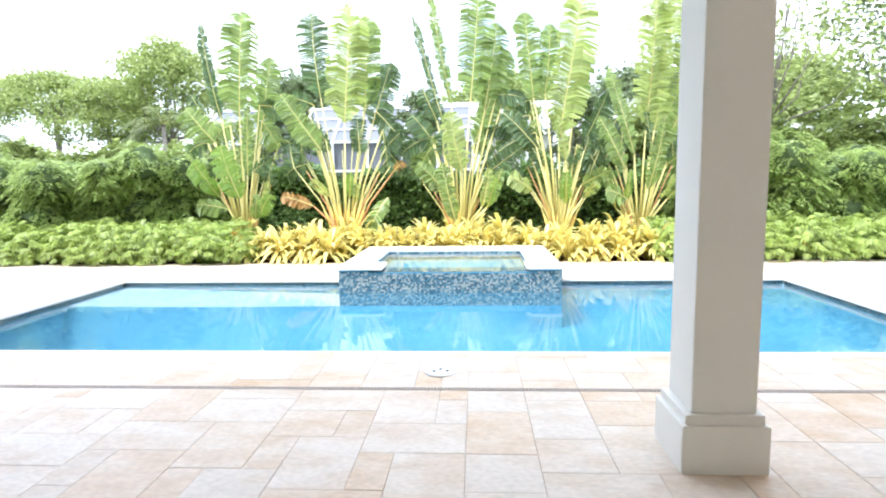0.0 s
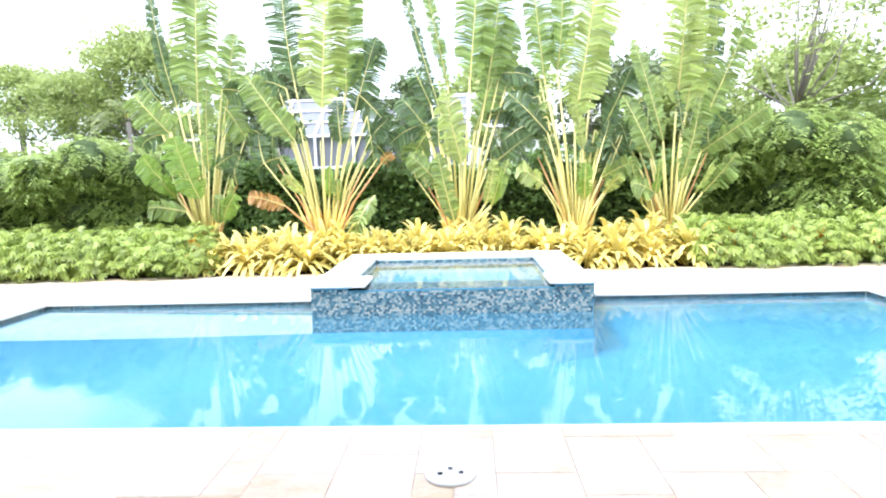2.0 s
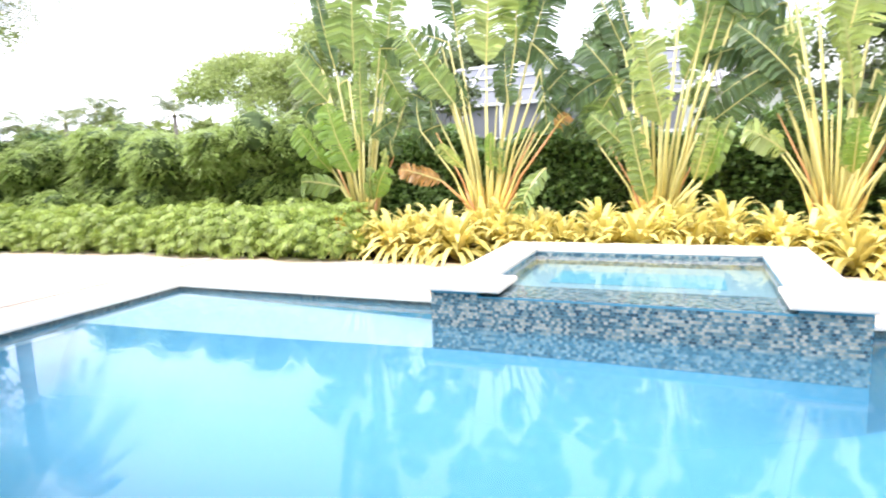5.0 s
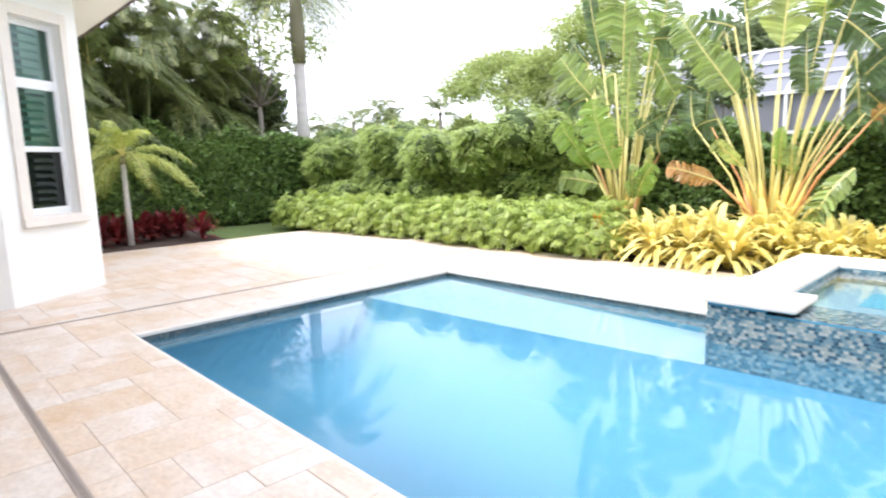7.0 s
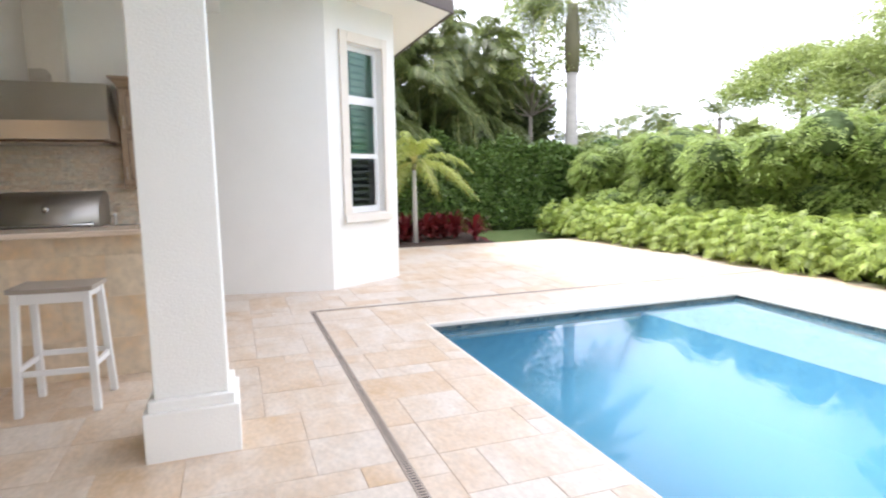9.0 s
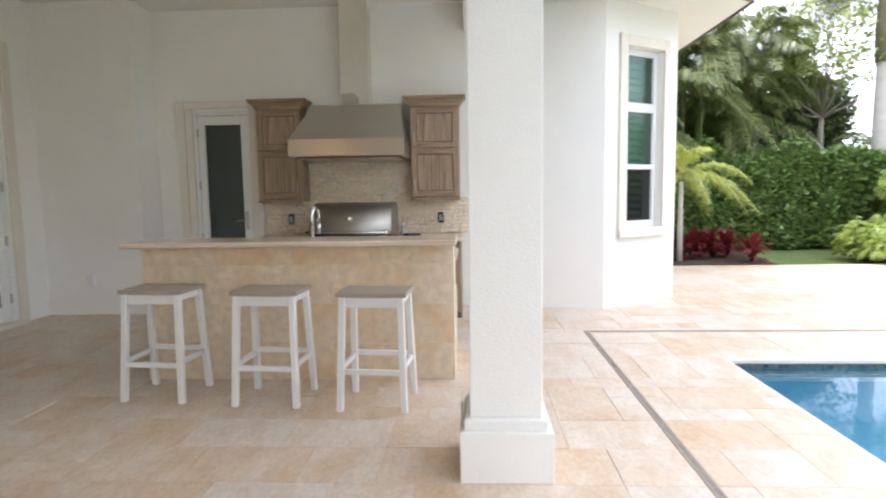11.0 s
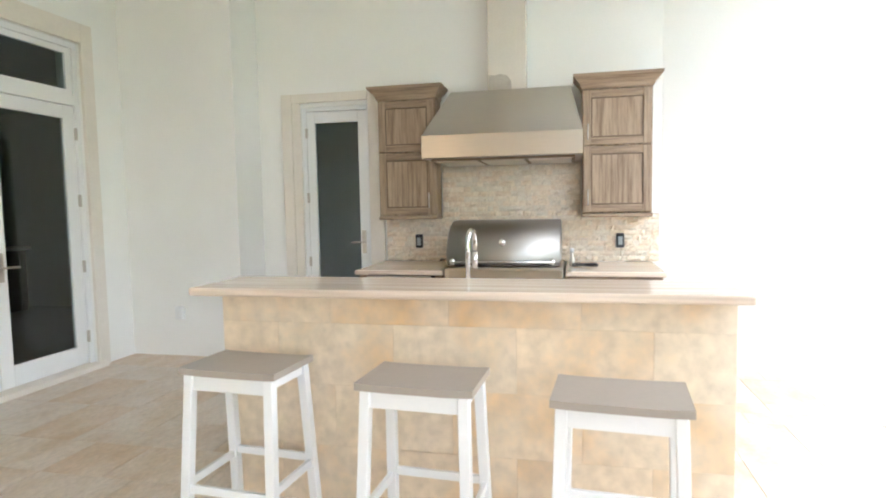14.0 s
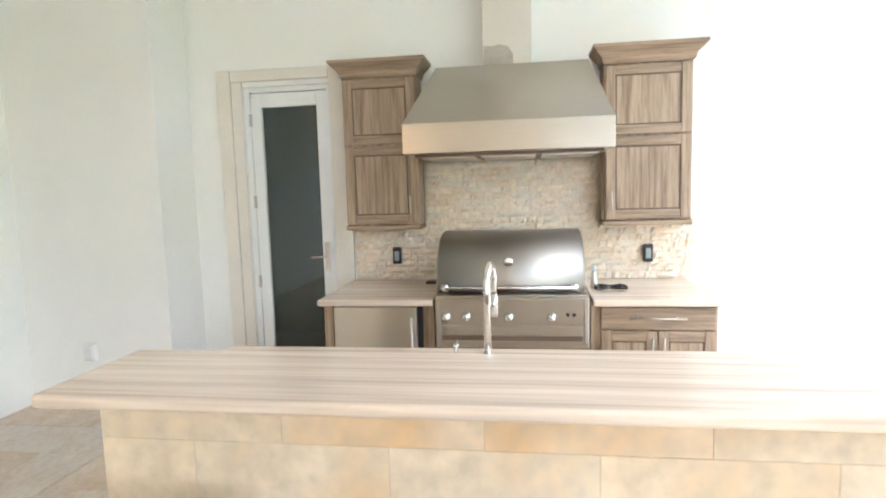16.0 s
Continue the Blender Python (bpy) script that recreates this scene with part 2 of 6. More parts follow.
L_YEL = leaf("yellow strap leaf", (0.86, 0.75, 0.26), (0.72, 0.65, 0.17), 0.35, 0.4, spread=0.2)
L_XAN = leaf("lobed leaf", (0.33, 0.43, 0.09), (0.52, 0.57, 0.14), 0.42, 0.45, spread=0.35)
L_BUSH = leaf("drooping shrub leaf", (0.30, 0.40, 0.10), (0.50, 0.56, 0.18), 0.42, 0.45, spread=0.32)
L_HEDGE = leaf("hedge leaf", (0.175, 0.28, 0.08), (0.29, 0.38, 0.11), 0.36, 0.3, spread=0.35)
L_TREE = leaf("tree leaf", (0.31, 0.38, 0.12), (0.44, 0.47, 0.15), 0.42, 0.5)
L_TREE_D = leaf("dusky tree leaf", (0.15, 0.20, 0.085), (0.23, 0.26, 0.11), 0.38, 0.5, spread=0.3)
L_PALM = leaf("palm leaflet", (0.14, 0.19, 0.06), (0.30, 0.29, 0.10), 0.38, 0.4, spread=0.35)
L_PALM_Y = leaf("bright palm leaflet", (0.40, 0.46, 0.10), (0.50, 0.53, 0.14), 0.42, 0.4)
L_RED = leaf("red leaf", (0.20, 0.020, 0.022), (0.09, 0.012, 0.018), 0.25, 0.4)
L_ORANGE = leaf("orange bloom", (0.72, 0.30, 0.03), (0.75, 0.42, 0.06), 0.3)
# dark green that paints the shade inside shrubs and hedges
CORE = mat("shade-coloured inner foliage", (0.085, 0.125, 0.042), 0.9, vary=0.3, scale=7, fine=30, bump=1.0)
WOODY = mat("twig", (0.12, 0.085, 0.06), 0.9, vary=0.2, scale=8)


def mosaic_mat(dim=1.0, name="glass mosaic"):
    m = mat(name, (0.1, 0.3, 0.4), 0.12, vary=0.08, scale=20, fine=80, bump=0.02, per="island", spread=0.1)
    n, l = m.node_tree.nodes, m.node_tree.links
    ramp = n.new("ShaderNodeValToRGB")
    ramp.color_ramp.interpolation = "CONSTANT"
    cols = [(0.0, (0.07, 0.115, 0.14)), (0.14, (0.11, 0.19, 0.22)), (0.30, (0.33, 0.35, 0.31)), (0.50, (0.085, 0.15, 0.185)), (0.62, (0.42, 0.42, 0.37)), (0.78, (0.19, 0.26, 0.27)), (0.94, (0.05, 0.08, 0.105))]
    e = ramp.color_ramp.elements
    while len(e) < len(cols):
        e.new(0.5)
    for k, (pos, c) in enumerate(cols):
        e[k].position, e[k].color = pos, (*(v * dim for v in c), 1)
    l.new(n.new("ShaderNodeNewGeometry").outputs["Random Per Island"], ramp.inputs[0])
    l.new(ramp.outputs[0], n["Principled BSDF"].inputs["Base Color"])
    return m


MOSAIC = mosaic_mat()
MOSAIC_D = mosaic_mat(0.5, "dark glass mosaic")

# ---- building helpers ----
ORIGIN = {}


def thing(name, loc, label, category, group="", kind=""):
    ob = new(name)
    ob.location = loc
    ob.empty_display_size = 0.1
    ORIGIN[ob] = Vector(loc)
    return tagged(ob, label, category, group, kind)


def mesh_from(bm, m, name):
    me = bpy.data.meshes.new(name)
    bm.to_mesh(me)
    bm.free()
    me.materials.append(m)
    return me


def part(name, bm, m, parent, label=""):
    """Link a bmesh (or mesh), given in the world, as one part of a thing or part."""
    me = bm if isinstance(bm, bpy.types.Mesh) else mesh_from(bm, m, name)
    o = ORIGIN.get(parent, Vector())
    if o.length:
        me.transform(Matrix.Translation(-o))
    ob = new(name, me)
    ob.parent = parent
    ORIGIN[ob] = o
    return tagged(ob, label)


def solid(name, bm, m, label="", category="", kind="structure", group=""):
    ob = new(name, bm if isinstance(bm, bpy.types.Mesh) else mesh_from(bm, m, name))
    ORIGIN[ob] = Vector()
    return tagged(ob, label, category, group, kind)


def box(x0, x1, y0, y1, z0, z1, bevel=0.0, bm=None, seg=2):
    b = bmesh.new()
    bmesh.ops.create_cube(b, size=1, matrix=Matrix.Translation(((x0 + x1) / 2, (y0 + y1) / 2, (z0 + z1) / 2)) @ Matrix.Diagonal((abs(x1 - x0), abs(y1 - y0), abs(z1 - z0), 1)))
    if bevel:
        bmesh.ops.bevel(b, geom=b.edges[:], offset=bevel, segments=seg, profile=0.5, affect="EDGES")
    return merge(bm, b)


def merge(bm, b):
    if bm is None:
        return b
    me = bpy.data.meshes.new("tmp")
    b.to_mesh(me)
    b.free()
    bm.from_mesh(me)
    bpy.data.meshes.remove(me)
    return bm


def prism(points, z0, z1, bm=None, bevel=0.0):
    """An upright prism over a plan outline, counter-clockwise."""
    b = bmesh.new()
    lo = [b.verts.new((x, y, z0)) for x, y in points]
    hi = [b.verts.new((x, y, z1)) for x, y in points]
    b.faces.new(lo[::-1])
    b.faces.new(hi)
    k = len(points)
    for i in range(k):
        b.faces.new((lo[i], lo[(i + 1) % k], hi[(i + 1) % k], hi[i]))
    if bevel:
        bmesh.ops.bevel(b, geom=b.edges[:], offset=bevel, segments=2, affect="EDGES")
    return merge(bm, b)


def extrude_profile(profile, axis, a, b_, bm=None):
    """A profile of (u, z) drawn along x (u is y) or along y (u is x) from a to b_."""
    b = bmesh.new()
    put = (lambda t, u, z: (t, u, z)) if axis == "x" else (lambda t, u, z: (u, t, z))
    p, q = [b.verts.new(put(a, u, z)) for u, z in profile], [b.verts.new(put(b_, u, z)) for u, z in profile]
    k = len(profile)
    b.faces.new(p)
    b.faces.new(q[::-1])
    for i in range(k):
        b.faces.new((p[i], q[i], q[(i + 1) % k], p[(i + 1) % k]))
    bmesh.ops.recalc_face_normals(b, faces=b.faces[:])
    return merge(bm, b)


def tube(points, radii, sides=8, bm=None, cap=True):
    """A round tube along a line of points."""
    b = bmesh.new()
    pts = [Vector(p) for p in points]
    if not isinstance(radii, (list, tuple)):
        radii = [radii] * len(pts)
    rings, side = [], None
    for i, p in enumerate(pts):
        d = (pts[min(i + 1, len(pts) - 1)] - pts[max(i - 1, 0)]).normalized()
        if side is None or abs(side.dot(d)) > 0.95:
            side = d.orthogonal().normalized()
        side = (side - d * side.dot(d)).normalized()
        up = d.cross(side)
        rings.append([b.verts.new(p + (side * math.cos(2 * math.pi * k / sides) + up * math.sin(2 * math.pi * k / sides)) * radii[i]) for k in range(sides)])
    for r, s in zip(rings, rings[1:]):
        for k in range(sides):
            f = b.faces.new((r[k], r[(k + 1) % sides], s[(k + 1) % sides], s[k]))
            f.smooth = True
    if cap:
        b.faces.new(rings[0][::-1])
        b.faces.new(rings[-1])
    return merge(bm, b)


def lathe(profile, x, y, z, sides=24, bm=None, axis="z"):
    """A turned body: (radius, height) pairs round an axis through x, y, z."""
    b = bmesh.new()
    rings = []
    for r, h in profile:
        ring = []
        for k in range(sides):
            a = 2 * math.pi * k / sides
            u, v = r * math.cos(a), r * math.sin(a)
            ring.append(b.verts.new((x + u, y + v, z + h) if axis == "z" else ((x + h, y + u, z + v) if axis == "x" else (x + u, y + h, z + v))))
        rings.append(ring)
    for r, s in zip(rings, rings[1:]):
        for k in range(sides):
            f = b.faces.new((r[k], r[(k + 1) % sides], s[(k + 1) % sides], s[k]))
            f.smooth = True
    b.faces.new(rings[0][::-1])
    b.faces.new(rings[-1])
    bmesh.ops.recalc_face_normals(b, faces=b.faces[:])
    return merge(bm, b)


class Soup:
    """Many small faces gathered in lists, for leaves and tiles."""

    def __init__(self):
        self.v, self.f = [], []

    def face(self, *pts):
        k = len(self.v)
        self.v.extend(pts)
        self.f.append(tuple(range(k, k + len(pts))))

    def strip(self, left, right):
        k, n = len(self.v), len(left)
        for a, b in zip(left, right):
            self.v.extend((a, b))
        for i in range(n - 1):
            self.f.append((k + 2 * i, k + 2 * i + 1, k + 2 * i + 3, k + 2 * i + 2))

    def mesh(self, name, m):
        me = bpy.data.meshes.new(name)
        me.from_pydata([tuple(p) for p in self.v], [], self.f)
        me.materials.append(m)
        me.update()
        return me

# ---- large structure ----
DECK_X0, DECK_X1, DECK_Y1 = -11.35, 11.0, 10.95
PX0, PX1, PY0, PY1 = -5.392, 4.966, 5.167, 9.065        # pool opening
SX0, SX1, SY0, SY1, SZ = -1.762, 1.552, 8.395, 11.12, 0.285  # raised spa
WATER_Z = -0.082
FW_Y, KW_X, JUT_X, JUT_Y, BAYW_X = -2.09, -7.76, -7.285, -0.86, -7.41
BAY = [(BAYW_X, 3.05), (-7.451, 4.627), (-8.151, 5.674)]
CEIL_Z = 3.68

# ground with a hole for the pool
g = bmesh.new()
for x0, x1, y0, y1 in ((-400, PX0 - 0.25, -300, 600), (PX1 + 0.25, 400, -300, 600), (PX0 - 0.25, PX1 + 0.25, -300, PY0 - 0.25), (PX0 - 0.25, PX1 + 0.25, PY1 + 0.25, 600)):
    g.faces.new([g.verts.new(p) for p in ((x0, y0, -0.06), (x1, y0, -0.06), (x1, y1, -0.06), (x0, y1, -0.06))])
solid("ground", g, GRASS, "mown green lawn round the terrace and far ground", "ground")
bm = None
for x0, x1, y0, y1 in ((DECK_X0, PX0 - 0.02, 3.5, DECK_Y1), (PX1 + 0.02, DECK_X1, 3.5, DECK_Y1), (PX0 - 0.02, PX1 + 0.02, 3.5, PY0 - 0.02), (PX0 - 0.02, PX1 + 0.02, PY1 + 0.02, DECK_Y1), (-7.7, DECK_X1, -2.09, 3.5)):
    bm = box(x0, x1, y0, y1, -0.12, -0.005, bm=bm)
pavement = solid("pavement", bm, GROUT, "cream travertine paved terrace with sandy joints", "terrace")

# pool basin with coved foot, and a shallow sloping ledge
bm = bmesh.new()
FZ, COVE = -0.62, 0.42
rings = []
for k in range(9):
    a = math.pi / 2 * k / 8
    o, z = COVE * (1 - math.cos(a)), FZ + COVE * (1 - math.sin(a))
    rings.append([bm.verts.new(p) for p in ((PX0 + o, PY0 + o, z), (PX1 - o, PY0 + o, z), (PX1 - o, PY1 - o, z), (PX0 + o, PY1 - o, z))])
rings.insert(0, [bm.verts.new((v.co.x, v.co.y, -0.16)) for v in rings[0]])
rings.insert(0, [bm.verts.new((v.co.x + dx * 0.2, v.co.y + dy * 0.2, -0.16)) for v, (dx, dy) in zip(rings[0], ((-1, -1), (1, -1), (1, 1), (-1, 1)))])
for p, q in zip(rings, rings[1:]):
    for k in range(4):
        bm.faces.new((p[k], p[(k + 1) % 4], q[(k + 1) % 4], q[k])).smooth = True
bm.faces.new(rings[-1]).smooth = True
pool = solid("pool_basin", bm, PLASTER, "blue plastered swimming pool basin below the terrace", "pool", kind="structure")


def ledge_z(x, y):
    """The ledge falls a little towards the spa and towards the deep water."""
    u = (x - PX0) / (SX0 - PX0)
    return -0.132 - 0.10 * u - 0.055 * u * (PY1 - y) / (PY1 - 8.28)


def ledge_y(x):
    return 7.72 + 0.66 * (x - PX0) / (SX0 - PX0)


b, top, foot = bmesh.new(), [], []
for i in range(9):
    x = PX0 + (SX0 + 0.03 - PX0) * i / 8
    yf = ledge_y(x)
    top.append([b.verts.new((x, y, ledge_z(x, y))) for y in (yf, yf + (PY1 - yf) * 0.5, PY1)])
    foot.append((x, yf))
for p, q in zip(top, top[1:]):
    for k in range(2):
        b.faces.new((p[k], q[k], q[k + 1], p[k + 1])).smooth = True
part("shelf", b, SHELF, pool, "pale shallow tanning ledge")
b = bmesh.new()
cols_ = []
for x, yf in foot + [(SX0 + 0.03 + (SX1 - SX0 - 0.06) * k / 8, SY0 + 0.036) for k in range(1, 9)]:
    z0 = ledge_z(x, yf) if x < SX0 + 0.04 else -0.287
    run = 0.75 * min(1, (SX1 - 0.02 - x) / 1.2)
    cols_.append([b.verts.new((x, yf - run * u, z0 - 0.003 + (FZ - 0.01 - z0) * (1 - (1 - u) ** 2))) for u in (0, 0.12, 0.3, 0.5, 0.75, 1.0)])
for p, q in zip(cols_, cols_[1:]):
    for k in range(5):
        b.faces.new((p[k + 1], q[k + 1], q[k], p[k])).smooth = True
part("shelf_riser", b, PLASTER, pool)
b = bmesh.new()
b.faces.new([b.verts.new((PX0 + 0.004, y, z)) for y, z in ((PY0 + 0.06, -0.165), (PY1, -0.165), (PY1, -0.20), (PY0 + 0.06, -0.20))])
part("step_line", b, SHELF, pool, "pale line under the waterline tiles")
w = bmesh.new()
w.faces.new([w.verts.new(p) for p in ((PX0 - 0.01, PY0 - 0.01, WATER_Z), (PX1 + 0.01, PY0 - 0.01, WATER_Z), (PX1 + 0.01, PY1 + 0.01, WATER_Z), (PX0 - 0.01, PY1 + 0.01, WATER_Z))])
solid("water", w, WATER, "clear blue pool water with faint ripples", "water")


def mosaic(soup, origin, u, v, width, height, tw, th, out):
    """Rows of small glass tiles on a plane, in running bond."""
    rows = int(height / th)
    for r in range(rows):
        x = -(r % 2) * tw / 2
        while x < width - 0.004:
            a, b = max(x, 0) + 0.0012, min(x + tw, width) - 0.0012
            z0, z1 = r * th + 0.0012, (r + 1) * th - 0.0012
            if b - a > 0.006:
                d = out * random.uniform(0.002, 0.004)
                soup.face(*(origin + u * p + v * q + d for p, q in ((a, z0), (b, z0), (b, z1), (a, z1))))
            x += tw


X, Y, Z = Vector((1, 0, 0)), Vector((0, 1, 0)), Vector((0, 0, 1))
s = Soup()
mosaic(s, Vector((PX0, PY0, -0.17)), Y, Z, PY1 - PY0, 0.14, 0.028, 0.0275, X)
mosaic(s, Vector((PX1, PY1, -0.17)), -Y, Z, PY1 - PY0, 0.14, 0.028, 0.0275, -X)
mosaic(s, Vector((PX0, PY1, -0.17)), X, Z, SX0 - PX0 + 0.02, 0.14, 0.028, 0.0275, -Y)
mosaic(s, Vector((SX1 - 0.03, PY1, -0.17)), X, Z, PX1 - SX1, 0.14, 0.028, 0.0275, -Y)
mosaic(s, Vector((PX1, PY0, -0.17)), -X, Z, PX1 - PX0, 0.14, 0.028, 0.0275, Y)
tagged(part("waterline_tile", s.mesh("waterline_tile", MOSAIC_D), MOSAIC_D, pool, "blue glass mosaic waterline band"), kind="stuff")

# raised spa
spa = thing("spa", (-0.105, 9.7, -0.3), "raised square spa clad in blue glass mosaic with pale stone coping", "spa")
WX0, WX1, IY0, IY1, LIP = -1.30, 1.08, 8.92, 10.6, 0.205
for q in ((SX0 + 0.03, WX0, SY0 + 0.035, SY1 - 0.03, SZ - 0.045), (WX1, SX1 - 0.03, SY0 + 0.035, SY1 - 0.03, SZ - 0.045),
          (WX0, WX1, IY1, SY1 - 0.03, SZ - 0.045), (WX0, WX1, SY0 + 0.035, IY0, LIP)):
    part("shell_wall", box(*q[:4], FZ, q[4]), PLASTER, spa)
lin = box(WX0, WX0 + 0.006, IY0, IY1, -0.02, 0.10)
box(WX1 - 0.006, WX1, IY0, IY1, -0.02, 0.10, bm=lin)
box(WX0 + 0.006, WX1 - 0.006, IY1 - 0.006, IY1, -0.02, 0.10, bm=lin)
part("lining", lin, SPA_PL, spa)
bm = box(WX0, WX1, IY0, IY1, -0.5, 0.10)
part("seat_floor", bm, SPA_PL, spa, "pale submerged seat")
part("footwell", box(-0.93, 0.70, 9.58, 10.2, -0.4, 0.104), SPA_WELL, spa, "blue footwell")
cop = [box(SX0, -1.09, SY0, 8.98, SZ - 0.045, SZ, 0.012), box(SX0, WX0, 8.983, SY1, SZ - 0.045, SZ, 0.012), box(1.02, SX1, SY0, 8.98, SZ - 0.045, SZ, 0.012),
       box(WX1, SX1, 8.983, SY1, SZ - 0.045, SZ, 0.012), box(WX0 + 0.003, WX1 - 0.003, IY1, SY1, SZ - 0.045, SZ, 0.012)]
for b in cop:
    part("coping", b, COPING, spa)
s = Soup()
mosaic(s, Vector((SX0 + 0.03, SY0 + 0.035, -0.285)), X, Z, WX0 - SX0 - 0.03, 0.525, 0.031, 0.0265, -Y)
mosaic(s, Vector((WX0, SY0 + 0.035, -0.285)), X, Z, WX1 - WX0, 0.49, 0.031, 0.0265, -Y)
mosaic(s, Vector((WX1, SY0 + 0.035, -0.285)), X, Z, SX1 - WX1 - 0.03, 0.525, 0.031, 0.0265, -Y)
mosaic(s, Vector((SX0 + 0.03, SY1, -0.285)), -Y, Z, SY1 - SY0 - 0.035, 0.525, 0.031, 0.0265, -X)
mosaic(s, Vector((SX1 - 0.03, SY0 + 0.035, -0.285)), Y, Z, SY1 - SY0 - 0.035, 0.525, 0.031, 0.0265, X)
mosaic(s, Vector((WX0, SY0 + 0.035, LIP)), X, Y, WX1 - WX0, IY0 - SY0 - 0.035, 0.031, 0.0265, Z)
mosaic(s, Vector((WX0, IY1, 0.10)), X, Z, WX1 - WX0, 0.14, 0.031, 0.0275, -Y)
mosaic(s, Vector((WX0, IY0, 0.10)), Y, Z, IY1 - IY0, 0.14, 0.031, 0.0275, X)
mosaic(s, Vector((WX1, IY1, 0.10)), -Y, Z, IY1 - IY0, 0.14, 0.031, 0.0275, -X)
tagged(part("mosaic_tile", s.mesh("mosaic_tile", MOSAIC), MOSAIC, spa, "blue and grey-green glass mosaic"), kind="stuff")
w = bmesh.new()
w.faces.new([w.verts.new(p) for p in ((WX0, SY0 + 0.04, LIP + 0.012), (WX1, SY0 + 0.04, LIP + 0.012), (WX1, IY1, LIP + 0.012), (WX0, IY1, LIP + 0.012))])
part("spa_water", w, SPA_WATER, spa, "clear rippled spa water brimming over the front lip")


# walls of the porch
def wall(name, bm, label="white stucco house wall", m=None):
    return solid(name, bm, m or STUCCO, label, "wall")


FD0, FD1, FDH = -6.80, -4.98, 2.96          # french door opening
bm = box(JUT_X - 0.25, FD0, FW_Y - 0.25, FW_Y, -0.1, CEIL_Z)
box(FD1, 11.0, FW_Y - 0.25, FW_Y, -0.1, CEIL_Z, bm=bm)
box(FD0, FD1, FW_Y - 0.25, FW_Y, FDH, CEIL_Z, bm=bm)
wall("wall_south", bm, "white stucco porch wall with french doors")
bm = box(JUT_X - 0.6, JUT_X, FW_Y, JUT_Y, -0.1, CEIL_Z)
wall("wall_pier", bm, "white stucco pier beside the french doors")
KD0, KD1, KDH = -0.40, 0.315, 2.455          # kitchen door opening
bm = box(KW_X - 0.25, KW_X, JUT_Y, KD0, -0.1, CEIL_Z)
box(KW_X - 0.25, KW_X, KD1, 3.05, -0.1, CEIL_Z, bm=bm)
box(KW_X - 0.25, KW_X, KD0, KD1, KDH, CEIL_Z, bm=bm)
wall("wall_west", bm, "white stucco wall of the outdoor kitchen")
W0, W1, WZ0, WZ1 = 0.345, 0.985, 0.93, 3.10     # bay window opening along the angled face
c1, c2 = Vector((*BAY[1], 0)), Vector((*BAY[2], 0))
bd = (c2 - c1).normalized()
bn = Vector((bd.y, -bd.x, 0))


def bay_box(a0, a1, z0, z1, d0, d1, bevel=0.0, bm=None):
    """A box on the angled bay face: along the face, up, and out from it."""
    b = box(a0, a1, d0, d1, z0, z1, bevel)
    b.transform(Matrix(((bd.x, bn.x, 0, c1.x), (bd.y, bn.y, 0, c1.y), (0, 0, 1, 0), (0, 0, 0, 1))))
    bmesh.ops.recalc_face_normals(b, faces=b.faces[:])
    return merge(bm, b)


BL = (c2 - c1).length
flank = [(KW_X, 3.052), (-7.451, 4.627)]
bm = bmesh.new()
lo_, hi_ = ([bm.verts.new((x, y, z)) for x, y in flank + [(-7.70, 4.627), (-7.98, 3.052)]] for z in (-0.1, CEIL_Z))
for k in range(len(lo_)):
    bm.faces.new((lo_[k], lo_[(k + 1) % len(lo_)], hi_[(k + 1) % len(lo_)], hi_[k]))
bm.faces.new(lo_[::-1])
bm.faces.new(hi_)
bmesh.ops.recalc_face_normals(bm, faces=bm.faces[:])
wall("wall_bay_flank", bm, "white stucco wall easing out from the kitchen to the bay")
bay = wall("wall_bay", bay_box(0.0, W0, -0.1, CEIL_Z, -0.25, 0), "white stucco wall of the angled bay")
for a0, a1, z0, z1 in ((W1, BL, -0.1, CEIL_Z), (W0 + 0.0005, W1 - 0.0005, -0.1, WZ0), (W0 + 0.0005, W1 - 0.0005, WZ1, CEIL_Z)):
    part("wall_panel", bay_box(a0, a1, z0, z1, -0.25, 0), STUCCO, bay)
wall("wall_bay_return", box(-13.0, c2.x - 0.02, c2.y - 0.27, c2.y - 0.02, -0.1, CEIL_Z), "white stucco return wall of the bay")
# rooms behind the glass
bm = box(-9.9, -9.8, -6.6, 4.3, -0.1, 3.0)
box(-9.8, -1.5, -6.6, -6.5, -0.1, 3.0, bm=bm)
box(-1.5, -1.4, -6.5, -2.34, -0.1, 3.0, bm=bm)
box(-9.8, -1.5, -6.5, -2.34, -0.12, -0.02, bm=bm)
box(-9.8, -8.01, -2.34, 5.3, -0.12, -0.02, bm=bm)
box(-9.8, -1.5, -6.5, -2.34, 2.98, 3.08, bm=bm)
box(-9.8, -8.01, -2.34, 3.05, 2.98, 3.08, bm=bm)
wall("wall_inside", bm, "interior walls toned grey for dimness, seen through door glass", ROOM)
